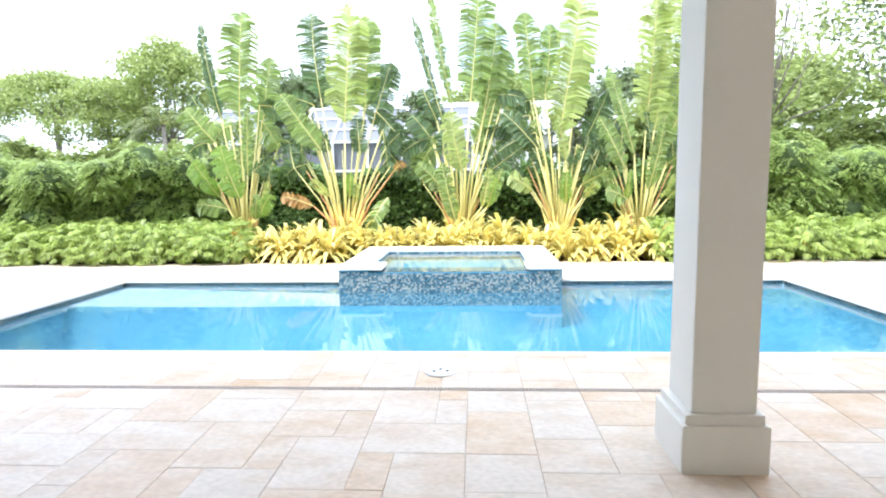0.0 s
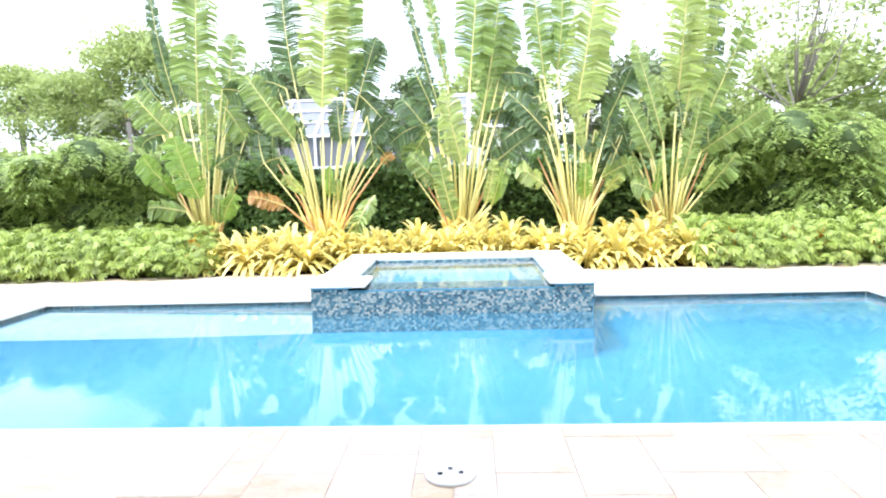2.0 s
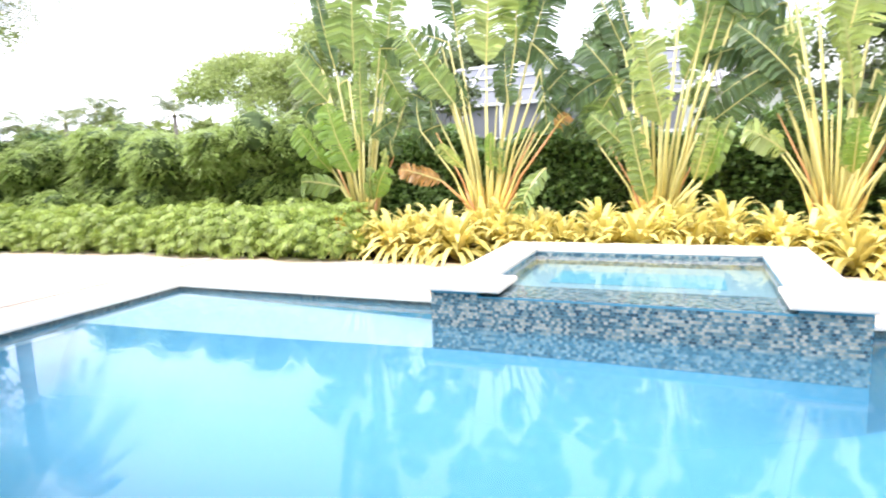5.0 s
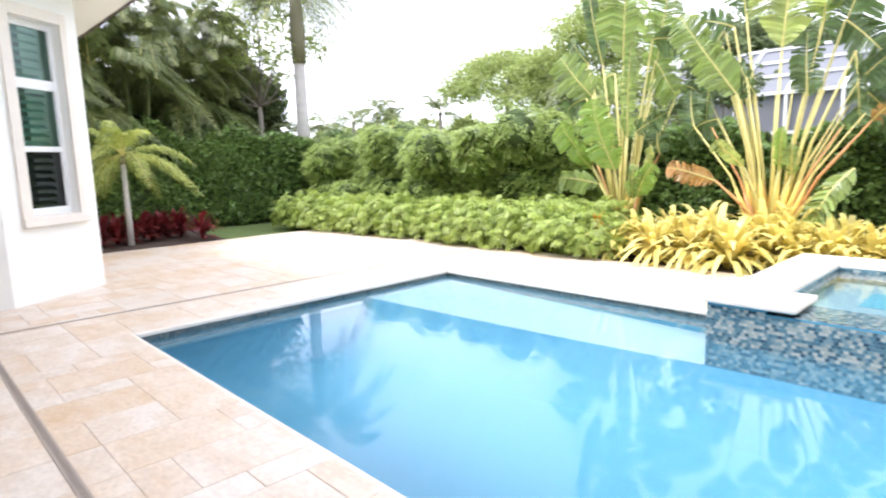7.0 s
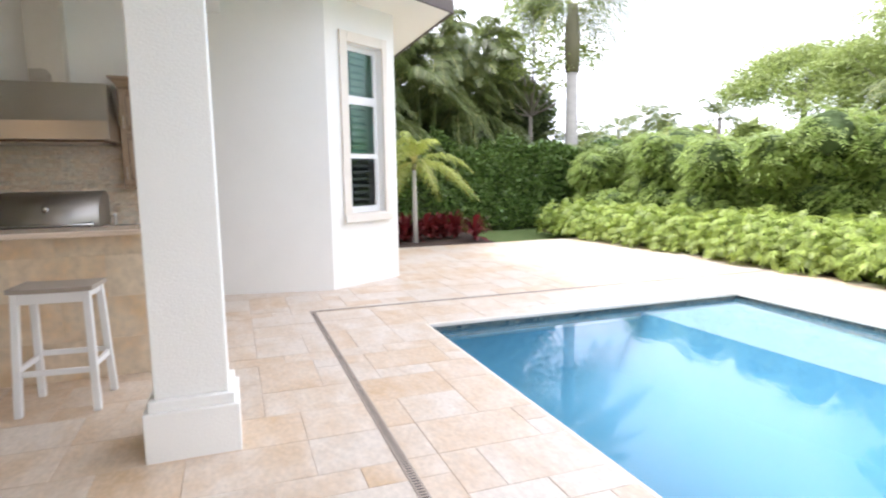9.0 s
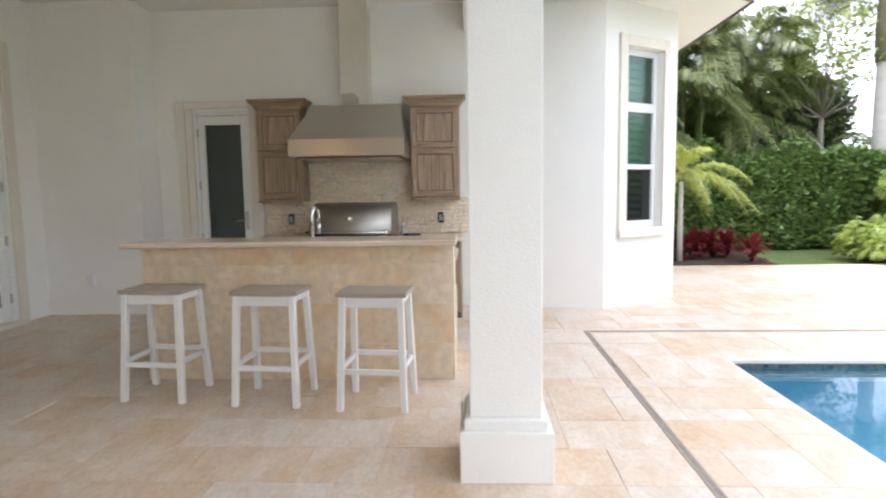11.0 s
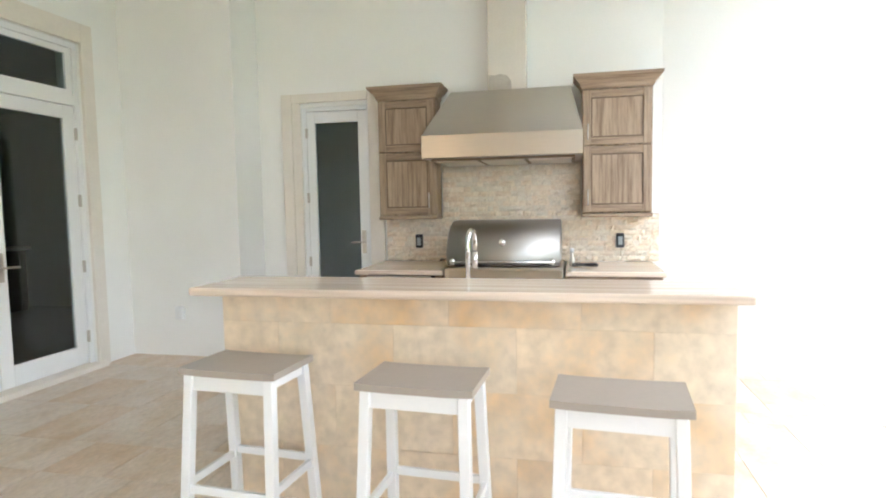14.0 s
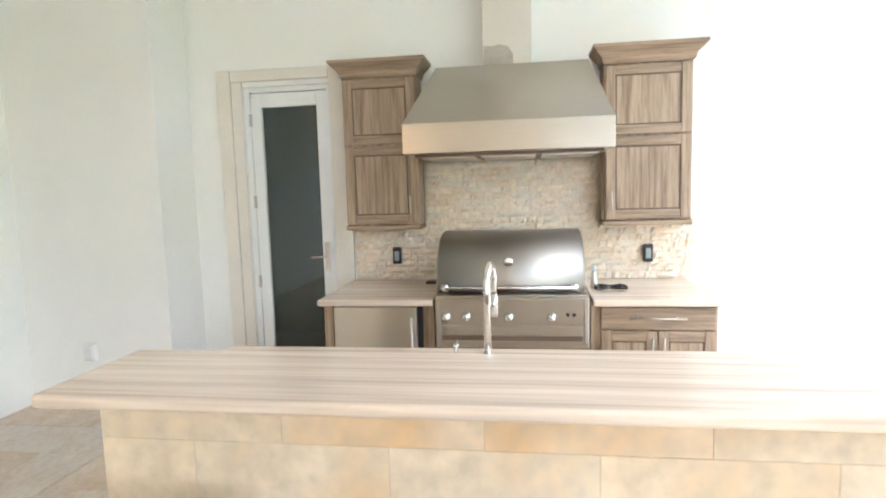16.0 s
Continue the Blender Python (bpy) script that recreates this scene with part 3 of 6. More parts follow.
# ceiling, eaves and beam
TIP, C1O = (-7.77, 6.39), (-6.73, 4.845)
bm = prism([(-8.05, -2.3), (11.0, -2.3), (11.0, 3.0), (-8.05, 3.0)], CEIL_Z, CEIL_Z + 0.15)
solid("ceiling", bm, CEILING, "cream plaster porch ceiling", "ceiling")
bm = prism([(-7.8, 3.003), (11.0, 3.003), (11.0, 3.46), (-7.8, 3.46)], 3.34, CEIL_Z + 0.1)
solid("beam", bm, STUCCO, "white stucco beam carried by the porch columns", "beam")
# porch eave edge is out of view, pushed to 4.45 to shade deck and flank
bm = prism([(-7.50, 3.46), (11.0, 3.46), (11.0, 4.45), (-6.73, 4.45), C1O, TIP, (-13.0, 6.39), (-13.0, 5.6), (c2.x, c2.y), (c1.x, c1.y)], 3.60, 3.64)
solid("soffit", bm, CEILING, "cream painted eave soffit", "soffit")
bm = None
edge = [(11.0, 4.45), (-6.73, 4.45), C1O, TIP, (-13.0, 6.39)]
for (ax, ay), (bx, by) in zip(edge, edge[1:]):
    d = Vector((bx - ax, by - ay)).normalized()
    nrm = Vector((d.y, -d.x)) * 0.03
    bm = prism([(ax, ay), (bx, by), (bx + nrm.x, by + nrm.y), (ax + nrm.x, ay + nrm.y)], 3.58, 3.78, bm=bm)
bmesh.ops.recalc_face_normals(bm, faces=bm.faces[:])
solid("fascia", bm, FASCIA, "dark brown eave fascia and gutter", "fascia")
r = bmesh.new()
ridge = 6.2
for pts in (((11.0, 4.45, 3.78), (-6.73, 4.45, 3.78), (-6.73, -2.0, ridge), (11.0, -2.0, ridge)), ((-6.73, 4.45, 3.78), (*C1O, 3.78), (-6.73, -2.0, ridge)), ((*C1O, 3.78), (*TIP, 3.78), (-9.5, 1.0, ridge), (-6.73, -2.0, ridge)),
            ((*TIP, 3.78), (-13.0, 6.39, 3.78), (-13.0, 1.0, ridge), (-9.5, 1.0, ridge)), ((11.0, -2.0, ridge), (-6.73, -2.0, ridge), (-9.5, 1.0, ridge), (-13.0, 1.0, ridge), (-13.0, -8.0, ridge), (11.0, -8.0, ridge))):
    r.faces.new([r.verts.new(p) for p in pts])
solid("roof", r, ROOF, "grey tiled house roof", "roof")
bm = box(10.9, 11.1, -2.1, 3.0, -0.1, CEIL_Z)
wall("wall_east", bm, "white stucco porch end wall")


# columns
def column(x, y):
    t = thing("column", (x, y, 0), "square white stucco porch column on a stepped plinth", "column", "porch columns", "structure")
    part("plinth", box(x - 0.225, x + 0.225, y - 0.23, y + 0.23, -0.012, 0.255, 0.006), STUCCO, t)
    part("collar", box(x - 0.203, x + 0.203, y - 0.207, y + 0.207, 0.255, 0.31, 0.006), STUCCO, t)
    part("shaft", box(x - 0.165, x + 0.17, y - 0.178, y + 0.178, 0.31, 3.34, 0.006), STUCCO, t)


column(1.574, 3.224)
column(-3.468, 3.23)

# drain lines
dr = thing("deck_drain", (-6.34, 4.215, 0), "narrow tan slotted deck drain set flush in the paving", "drain", kind="structure")
part("grate", box(-6.365, DECK_X1, 4.19, 4.24, -0.03, 0.0035), DRAINM, dr)
part("grate", box(-6.365, -6.315, 4.243, DECK_Y1, -0.03, 0.0035), DRAINM, dr)
s = Soup()
for k in range(640):
    x = -6.3 + k * 0.025
    s.face((x, 4.2, 0.0045), (x + 0.008, 4.2, 0.0045), (x + 0.008, 4.23, 0.0045), (x, 4.23, 0.0045))
for k in range(250):
    y = 4.27 + k * 0.025
    s.face((-6.355, y, 0.0045), (-6.325, y, 0.0045), (-6.325, y + 0.008, 0.0045), (-6.355, y + 0.008, 0.0045))
tagged(part("slot", s.mesh("slot", DARK), DARK, dr), kind="stuff")
lid = thing("skimmer_lid", (-0.006, 4.60, 0), "round white plastic skimmer lid in the paving", "lid")
part("disc", lathe([(0.128, -0.01), (0.128, 0.008), (0.12, 0.014), (0.0001, 0.015)], -0.006, 4.60, 0, 32), WHITE, lid)
for dx, dy in ((-0.05, -0.02), (0.0, 0.03), (0.055, -0.01)):
    part("finger_hole", lathe([(0.014, 0.0), (0.014, 0.018), (0.0001, 0.018)], -0.006 + dx, 4.60 + dy, 0, 12), DARK, lid)

# ---- doors and window ----
def lever(parent, x, y, z, face, dirn):
    """A door handle: plate and lever. face 'x' or 'y' tells which way it looks out; dirn is the lever's way along the door."""
    h = part("door_handle", box(x - (0.0 if face == "x" else 0.022), x + (0.012 if face == "x" else 0.022), y - (0.022 if face == "x" else 0.0), y + (0.022 if face == "x" else 0.012), z - 0.115, z + 0.115, 0.004), NICKEL, parent, "satin nickel lever handle")
    if face == "x":
        b = tube([(x + 0.01, y, z), (x + 0.05, y, z), (x + 0.055, y + 0.01 * dirn, z), (x + 0.055, y + 0.12 * dirn, z - 0.004)], 0.009, 8)
    else:
        b = tube([(x, y + 0.01, z), (x, y + 0.05, z), (x + 0.01 * dirn, y + 0.055, z), (x + 0.12 * dirn, y + 0.055, z - 0.004)], 0.009, 8)
    part("lever", b, NICKEL, h)


def leaf_y(door, x0, x1, yf, z0, z1, stile=0.115):
    """A glazed leaf in a wall that looks along +y."""
    b = box(x0, x0 + stile, yf - 0.045, yf, z0, z1, 0.004)
    box(x1 - stile, x1, yf - 0.045, yf, z0, z1, 0.004, bm=b)
    box(x0 + stile, x1 - stile, yf - 0.045, yf, z1 - stile, z1, 0.004, bm=b)
    box(x0 + stile, x1 - stile, yf - 0.045, yf, z0, z0 + 0.17, 0.004, bm=b)
    lf = part("leaf", b, WHITE, door)
    part("pane", box(x0 + stile, x1 - stile, yf - 0.028, yf - 0.02, z0 + 0.17, z1 - stile), GLASS, lf, "dark tinted glass pane")
    return lf


d1 = thing("door_1", (-5.89, FW_Y, 0), "pair of closed white glazed french doors with a transom light", "door", kind="structure")
b = box(FD0, FD0 + 0.05, FW_Y - 0.13, FW_Y - 0.02, 0.0, FDH, 0.004)
box(FD1 - 0.05, FD1, FW_Y - 0.13, FW_Y - 0.02, 0.0, FDH, 0.004, bm=b)
box(FD0 + 0.05, FD1 - 0.05, FW_Y - 0.13, FW_Y - 0.02, FDH - 0.05, FDH, 0.004, bm=b)
box(FD0 + 0.05, FD1 - 0.05, FW_Y - 0.13, FW_Y - 0.02, 2.40, 2.49, 0.004, bm=b)
part("door_frame", b, WHITE, d1)
part("threshold", box(FD0 - 0.05, FD1 + 0.05, FW_Y - 0.15, FW_Y + 0.09, -0.01, 0.045, 0.008), CAST, d1, "cream stone threshold")
for x0, x1, hx in ((FD0 + 0.053, -5.892, -5.95), (-5.888, FD1 - 0.053, -5.83)):
    lf = leaf_y(d1, x0, x1, FW_Y - 0.04, 0.05, 2.395)
    lever(lf, hx, FW_Y - 0.04, 1.02, "y", -1 if hx < -5.9 else 1)
    for hz in (0.3, 0.95, 1.55, 2.15):
        part("hinge", box((x0 - 0.012) if hx < -5.9 else (x1 - 0.008), (x0 + 0.008) if hx < -5.9 else (x1 + 0.012), FW_Y - 0.04, FW_Y - 0.018, hz - 0.055, hz + 0.055, 0.003), NICKEL, lf)
b = box(FD0 + 0.053, FD1 - 0.053, FW_Y - 0.09, FW_Y - 0.04, 2.49, 2.54)
box(FD0 + 0.053, FD1 - 0.053, FW_Y - 0.09, FW_Y - 0.04, FDH - 0.1, FDH - 0.052, bm=b)
box(FD0 + 0.053, FD0 + 0.11, FW_Y - 0.09, FW_Y - 0.04, 2.54, FDH - 0.1, bm=b)
box(FD1 - 0.11, FD1 - 0.053, FW_Y - 0.09, FW_Y - 0.04, 2.54, FDH - 0.1, bm=b)
tr = part("transom", b, WHITE, d1)
part("pane", box(FD0 + 0.11, FD1 - 0.11, FW_Y - 0.07, FW_Y - 0.062, 2.54, FDH - 0.1), GLASS, tr, "dark tinted glass pane")
b = box(FD0 - 0.13, FD0 - 0.002, FW_Y, FW_Y + 0.035, 0.0, FDH + 0.18, 0.006)
box(FD1 + 0.002, FD1 + 0.13, FW_Y, FW_Y + 0.035, 0.0, FDH + 0.18, 0.006, bm=b)
box(FD0 - 0.002, FD1 + 0.002, FW_Y, FW_Y + 0.035, FDH + 0.002, FDH + 0.18, 0.006, bm=b)
part("casing", b, CAST, d1, "cream cast stone casing")

d2 = thing("door_2", (KW_X, -0.04, 0), "closed white glazed door to the house beside the outdoor kitchen", "door", kind="structure")
b = box(KW_X - 0.12, KW_X - 0.02, KD0, KD0 + 0.04, 0, KDH, 0.004)
box(KW_X - 0.12, KW_X - 0.02, KD1 - 0.04, KD1, 0, KDH, 0.004, bm=b)
box(KW_X - 0.12, KW_X - 0.02, KD0 + 0.04, KD1 - 0.04, KDH - 0.04, KDH, 0.004, bm=b)
part("door_frame", b, WHITE, d2)
y0, y1, xf = KD0 + 0.043, KD1 - 0.043, KW_X - 0.035
b = box(xf - 0.045, xf, y0, y0 + 0.085, 0.02, KDH - 0.045, 0.004)
box(xf - 0.045, xf, y1 - 0.085, y1, 0.02, KDH - 0.045, 0.004, bm=b)
box(xf - 0.045, xf, y0 + 0.085, y1 - 0.085, KDH - 0.155, KDH - 0.045, 0.004, bm=b)
box(xf - 0.045, xf, y0 + 0.085, y1 - 0.085, 0.02, 0.2, 0.004, bm=b)
lf = part("leaf", b, WHITE, d2)
part("pane", box(xf - 0.028, xf - 0.02, y0 + 0.085, y1 - 0.085, 0.2, KDH - 0.155), GLASS, lf, "dark tinted glass pane")
lever(lf, xf, y1 - 0.045, 1.10, "x", -1)
for hz in (0.3, 0.9, 1.55, 2.2):
    part("hinge", box(xf, xf + 0.02, y0 - 0.012, y0 + 0.008, hz - 0.05, hz + 0.05, 0.003), NICKEL, lf)
b = box(KW_X, KW_X + 0.035, KD0 - 0.20, KD0 - 0.09, 0, KDH + 0.13, 0.006)
box(KW_X, KW_X + 0.022, KD0 - 0.088, KD0 - 0.002, 0, KDH + 0.04, 0.004, bm=b)
box(KW_X, KW_X + 0.035, KD1 + 0.002, KD1 + 0.15, 0, KDH + 0.13, 0.006, bm=b)
box(KW_X, KW_X + 0.033, KD0 - 0.088, KD1 + 0.0, KDH + 0.04, KDH + 0.128, 0.006, bm=b)
part("casing", b, CAST, d2, "cream cast stone casing")

win = thing("window_1", (c1.x, c1.y, WZ0), "white three-light window with louvred shutters behind green tinted glass", "window", kind="structure")
b = bay_box(W0 - 0.13, W0 - 0.002, WZ0 - 0.075, WZ1 + 0.13, 0.0, 0.035, 0.006)
bay_box(W1 + 0.002, W1 + 0.09, WZ0 - 0.075, WZ1 + 0.13, 0.0, 0.035, 0.006, bm=b)
bay_box(W0 - 0.002, W1 + 0.002, WZ1 + 0.002, WZ1 + 0.13, 0.0, 0.035, 0.006, bm=b)
part("casing", b, CAST, win, "pinkish cast stone casing")
part("window_sill", bay_box(W0 - 0.15, W1 + 0.11, WZ0 - 0.09, WZ0 + 0.003, 0.036, 0.075, 0.006), CAST, win, "pinkish cast stone sill")
part("inner_sill", bay_box(W0, W1, WZ0 - 0.002, WZ0 + 0.02, -0.14, 0.03, 0.003), CAST, win)
FD_ = -0.155
b = bay_box(W0, W0 + 0.045, WZ0 + 0.02, WZ1, FD_, FD_ + 0.06, 0.004)
bay_box(W1 - 0.045, W1, WZ0 + 0.02, WZ1, FD_, FD_ + 0.06, 0.004, bm=b)
for z0, z1 in ((WZ0 + 0.02, WZ0 + 0.10), (1.665, 1.725), (2.36, 2.47), (WZ1 - 0.07, WZ1)):
    bay_box(W0 + 0.045, W1 - 0.045, z0, z1, FD_, FD_ + 0.06, 0.004, bm=b)
wf = part("window_frame", b, WHITE, win)
for z0, z1 in ((WZ0 + 0.10, 1.665), (1.725, 2.36), (2.47, WZ1 - 0.07)):
    low = z0 < 1.5
    part("pane", bay_box(W0 + 0.045, W1 - 0.045, z0, z1, FD_ + 0.02, FD_ + 0.028), GLASS_S if low else GLASS_G, win, "smoky tinted pane" if low else "green tinted pane")
    n_ = int((z1 - z0) / 0.085)
    for k in range(n_):
        zc = z0 + (k + 0.5) * (z1 - z0) / n_
        sl = box(W0 + 0.06, W1 - 0.10, -0.042, 0.042, zc - 0.005, zc + 0.005, 0.003)
        bmesh.ops.rotate(sl, cent=(0, 0, zc), matrix=Matrix.Rotation(radians(-32), 3, "X"), verts=sl.verts[:])
        sl.transform(Matrix(((bd.x, bn.x, 0, c1.x + bn.x * -0.215), (bd.y, bn.y, 0, c1.y + bn.y * -0.215), (0, 0, 1, 0), (0, 0, 0, 1))))
        part("shutter_slat", sl, WHITE, win)
solid("wall_window_back", bay_box(0.0, BL, 0.5, 3.4, -0.9, -0.85), ROOM, "wall toned grey for dimness behind the window", "wall")

# ---- outdoor kitchen ----
def cab_door(parent, x, y0, y1, z0, z1, hy=None, hz=None):
    """A raised and glazed cabinet door that looks along +x: rails, sunk panel, bar handle."""
    st = 0.062
    d = part("door", box(x + 0.001, x + 0.011, y0 + st + 0.011, y1 - st - 0.011, z0 + st + 0.011, z1 - st - 0.011), WOOD, parent)
    for ya, yb in ((y0, y0 + st), (y1 - st, y1)):
        part("stile", box(x, x + 0.021, ya, yb, z0, z1, 0.004), WOOD, d)
    for za, zb in ((z1 - st, z1), (z0, z0 + st)):
        part("rail", box(x, x + 0.0205, y0 + st, y1 - st, za, zb, 0.004), WOOD_H, d)
    g_ = 0.011
    b = box(x + 0.002, x + 0.014, y0 + st, y0 + st + g_, z0 + st, z1 - st)
    box(x + 0.002, x + 0.014, y1 - st - g_, y1 - st, z0 + st, z1 - st, bm=b)
    box(x + 0.002, x + 0.014, y0 + st + g_, y1 - st - g_, z0 + st, z0 + st + g_, bm=b)
    box(x + 0.002, x + 0.014, y0 + st + g_, y1 - st - g_, z1 - st - g_, z1 - st, bm=b)
    part("glaze_line", b, GLAZE, d, "dark glazed moulding")
    if hy is not None:
        b = tube([(x + 0.05, hy, hz - 0.07), (x + 0.05, hy, hz + 0.07)], 0.006, 8)
        tube([(x + 0.02, hy, hz - 0.045), (x + 0.05, hy, hz - 0.045)], 0.005, 6, bm=b)
        tube([(x + 0.02, hy, hz + 0.045), (x + 0.05, hy, hz + 0.045)], 0.005, 6, bm=b)
        part("handle", b, NICKEL, d, "satin nickel bar handle")


def wall_cabinet(y0, y1, hy, label):
    c = thing("wall_cabinet", (KW_X, (y0 + y1) / 2, 1.36), label, "cabinet", "wall cabinets beside the hood")
    part("body", box(KW_X + 0.03, -7.50, y0, y1, 1.36, 2.44, 0.003), WOOD, c)
    part("light_rail", box(KW_X + 0.03, -7.478, y0 - 0.006, y1 + 0.006, 1.325, 1.358, 0.008), WOOD_H, c)
    cab_door(c, -7.499, y0 + 0.012, y1 - 0.012, 1.372, 1.935, hy, 1.50)
    cab_door(c, -7.499, y0 + 0.012, y1 - 0.012, 1.95, 2.415, hy if y0 > 2 else None, 2.06)
    b = bmesh.new()
    steps = [(2.425, 0.0), (2.44, 0.012), (2.455, 0.014), (2.475, 0.024), (2.50, 0.05), (2.52, 0.066), (2.525, 0.075), (2.545, 0.078)]
    loops = []
    for z, o in steps:
        loops.append([b.verts.new(p) for p in ((KW_X + 0.03, y0 - o, z), (-7.482 + o, y0 - o, z), (-7.482 + o, y1 + o, z), (KW_X + 0.03, y1 + o, z))])
    for p, q in zip(loops, loops[1:]):
        for k in range(4):
            b.faces.new((p[k], p[(k + 1) % 4], q[(k + 1) % 4], q[k]))
    b.faces.new(loops[-1])
    b.faces.new(loops[0][::-1])
    part("crown", b, WOOD_H, c, "stepped crown moulding")


wall_cabinet(0.497, 1.045, 0.985, "weathered brown wooden wall cabinet beside the house door")
wall_cabinet(2.352, 2.933, 2.40, "weathered brown wooden wall cabinet above the drawer unit")

hood = thing("range_hood", (KW_X, 1.70, 1.835), "brushed stainless steel range hood over the grill", "range hood")
b = box(KW_X + 0.06, -6.90, 1.06, 2.345, 1.835, 2.02, 0.003)
part("band", b, STEEL, hood)
b = bmesh.new()
A = [b.verts.new(p) for p in ((-7.47, 1.06, 2.021), (-6.902, 1.06, 2.021), (-6.902, 2.345, 2.021), (-7.47, 2.345, 2.021))]
T = [b.verts.new(p) for p in ((-7.70, 1.19, 2.47), (-7.50, 1.19, 2.47), (-7.50, 2.255, 2.47), (-7.70, 2.255, 2.47))]
A[0].co.x = A[3].co.x = -7.47
for k in range(4):
    b.faces.new((A[k], A[(k + 1) % 4], T[(k + 1) % 4], T[k]))
b.faces.new(T)
bmesh.ops.bevel(b, geom=[e for e in b.edges if not e.is_boundary], offset=0.006, segments=2, affect="EDGES")
part("canopy", b, STEEL, hood)
part("filter", box(-7.6, -6.98, 1.12, 2.29, 1.815, 1.834), GLAZE, hood, "dark grease filter")
for k in range(3):
    part("baffle", box(-7.55, -7.0, 1.16 + k * 0.38, 1.5 + k * 0.38, 1.806, 1.8145, 0.002), NICKEL, hood, "dim steel baffle")
ch = thing("duct_chase", (KW_X, 1.69, 2.47), "pale plastered duct chase above the hood", "duct", kind="structure")
part("shaft", box(KW_X, -7.55, 1.525, 1.865, 2.475, CEIL_Z, 0.004), CHASE, ch)

b = bmesh.new()
edge_ = [(1.528, 2.477), (1.74, 2.477), (1.735, 2.55), (1.70, 2.60), (1.64, 2.615), (1.59, 2.605), (1.528, 2.61)]
fr_, bk_ = ([b.verts.new((x, y, z)) for y, z in edge_] for x in (-7.547, -7.5515))
b.faces.new(fr_)
for k in range(len(edge_)):
    b.faces.new((fr_[k], bk_[k], bk_[k - 1], fr_[k - 1]))
part("patch", b, CEMENT, ch, "greyish cement patch")

# worktops and units under them
solid("worktop", box(KW_X + 0.015, -6.88, 0.46, 1.225, 0.875, 0.915, 0.008), QUARTZ, "striped beige quartzite worktop beside the house door", "worktop", kind="thing")
solid("worktop", box(KW_X + 0.015, -6.88, 2.215, 2.965, 0.875, 0.915, 0.008), QUARTZ, "striped beige quartzite worktop with a notched corner by the grill", "worktop", kind="thing")
fr = thing("outdoor_fridge", (-7.2, 0.83, 0), "small stainless steel outdoor fridge framed by brown wood", "fridge")
for ya, yb in ((0.485, 0.545), (1.15, 1.222)):
    part("side_panel", box(KW_X + 0.02, -6.94, ya, yb, 0.0, 0.873, 0.003), WOOD, fr, "weathered brown wooden side panel")
part("body", box(KW_X + 0.03, -6.96, 0.55, 1.145, 0.08, 0.868), BLACK, fr)
dd = part("door", box(-6.957, -6.925, 0.555, 1.11, 0.10, 0.862, 0.006), STEEL, fr)
b = tube([(-6.885, 1.08, 0.3), (-6.885, 1.08, 0.80)], 0.011, 10)
tube([(-6.925, 1.08, 0.34), (-6.885, 1.08, 0.34)], 0.008, 8, bm=b)
tube([(-6.925, 1.08, 0.76), (-6.885, 1.08, 0.76)], 0.008, 8, bm=b)
part("handle", b, STEEL, dd)
du = thing("drawer_unit", (-7.2, 2.58, 0), "weathered brown wooden base unit with a drawer and two doors", "cabinet")
part("body", box(KW_X + 0.02, -6.945, 2.205, 2.95, 0.08, 0.873, 0.003), WOOD, du)
part("plinth", box(KW_X + 0.02, -7.0, 2.205, 2.95, 0.0, 0.08), GLAZE, du)
dw = part("drawer", box(-6.944, -6.924, 2.265, 2.935, 0.725, 0.862, 0.004), WOOD_H, du)
b = tube([(-6.885, 2.43, 0.80), (-6.885, 2.76, 0.80)], 0.007, 8)
tube([(-6.924, 2.48, 0.80), (-6.885, 2.48, 0.80)], 0.006, 6, bm=b)
tube([(-6.924, 2.71, 0.80), (-6.885, 2.71, 0.80)], 0.006, 6, bm=b)
part("handle", b, NICKEL, dw, "satin nickel bar handle")
cab_door(du, -6.944, 2.265, 2.597, 0.10, 0.715, 2.567, 0.61)
cab_door(du, -6.944, 2.603, 2.935, 0.10, 0.715, 2.633, 0.61)

grill = thing("built_in_grill", (-7.2, 1.70, 0), "built-in stainless steel gas grill with a closed curved lid", "grill")
part("cabinet", box(KW_X + 0.02, -6.945, 1.228, 2.20, 0.0, 0.60, 0.003), WOOD_H, grill, "weathered brown wooden grill surround")
part("body", box(-7.66, -6.93, 1.235, 2.195, 0.602, 0.935, 0.004), STEEL, grill)
b = box(-6.929, -6.885, 1.24, 2.19, 0.64, 0.925, 0.006)
pn = part("control_panel", b, STEEL, grill)
b = box(-6.884, -6.870, 1.262, 1.272, 0.645, 0.915, 0.002)
box(-6.884, -6.870, 2.16, 2.17, 0.645, 0.915, 0.002, bm=b)
box(-6.884, -6.860, 1.262, 2.17, 0.915, 0.93, 0.003, bm=b)
part("bezel", b, STEEL, pn)
part("drip_tray", box(-6.884, -6.872, 1.28, 2.15, 0.70, 0.755, 0.003), STEEL, pn)
part("grease_slot", box(-6.884, -6.879, 1.28, 2.15, 0.66, 0.69), GLAZE, pn)
for y in (1.307, 1.434, 1.70, 1.961):
    kn = part("knob", lathe([(0.031, 0.0), (0.031, 0.006), (0.024, 0.01), (0.024, 0.034), (0.019, 0.042), (0.0001, 0.043)], -6.885, y, 0.81, 20, axis="x"), CHROME, grill, "chrome knob")
    part("stem", box(-6.862, -6.84, y - 0.004, y + 0.004, 0.79, 0.832, 0.002), STEEL, kn)
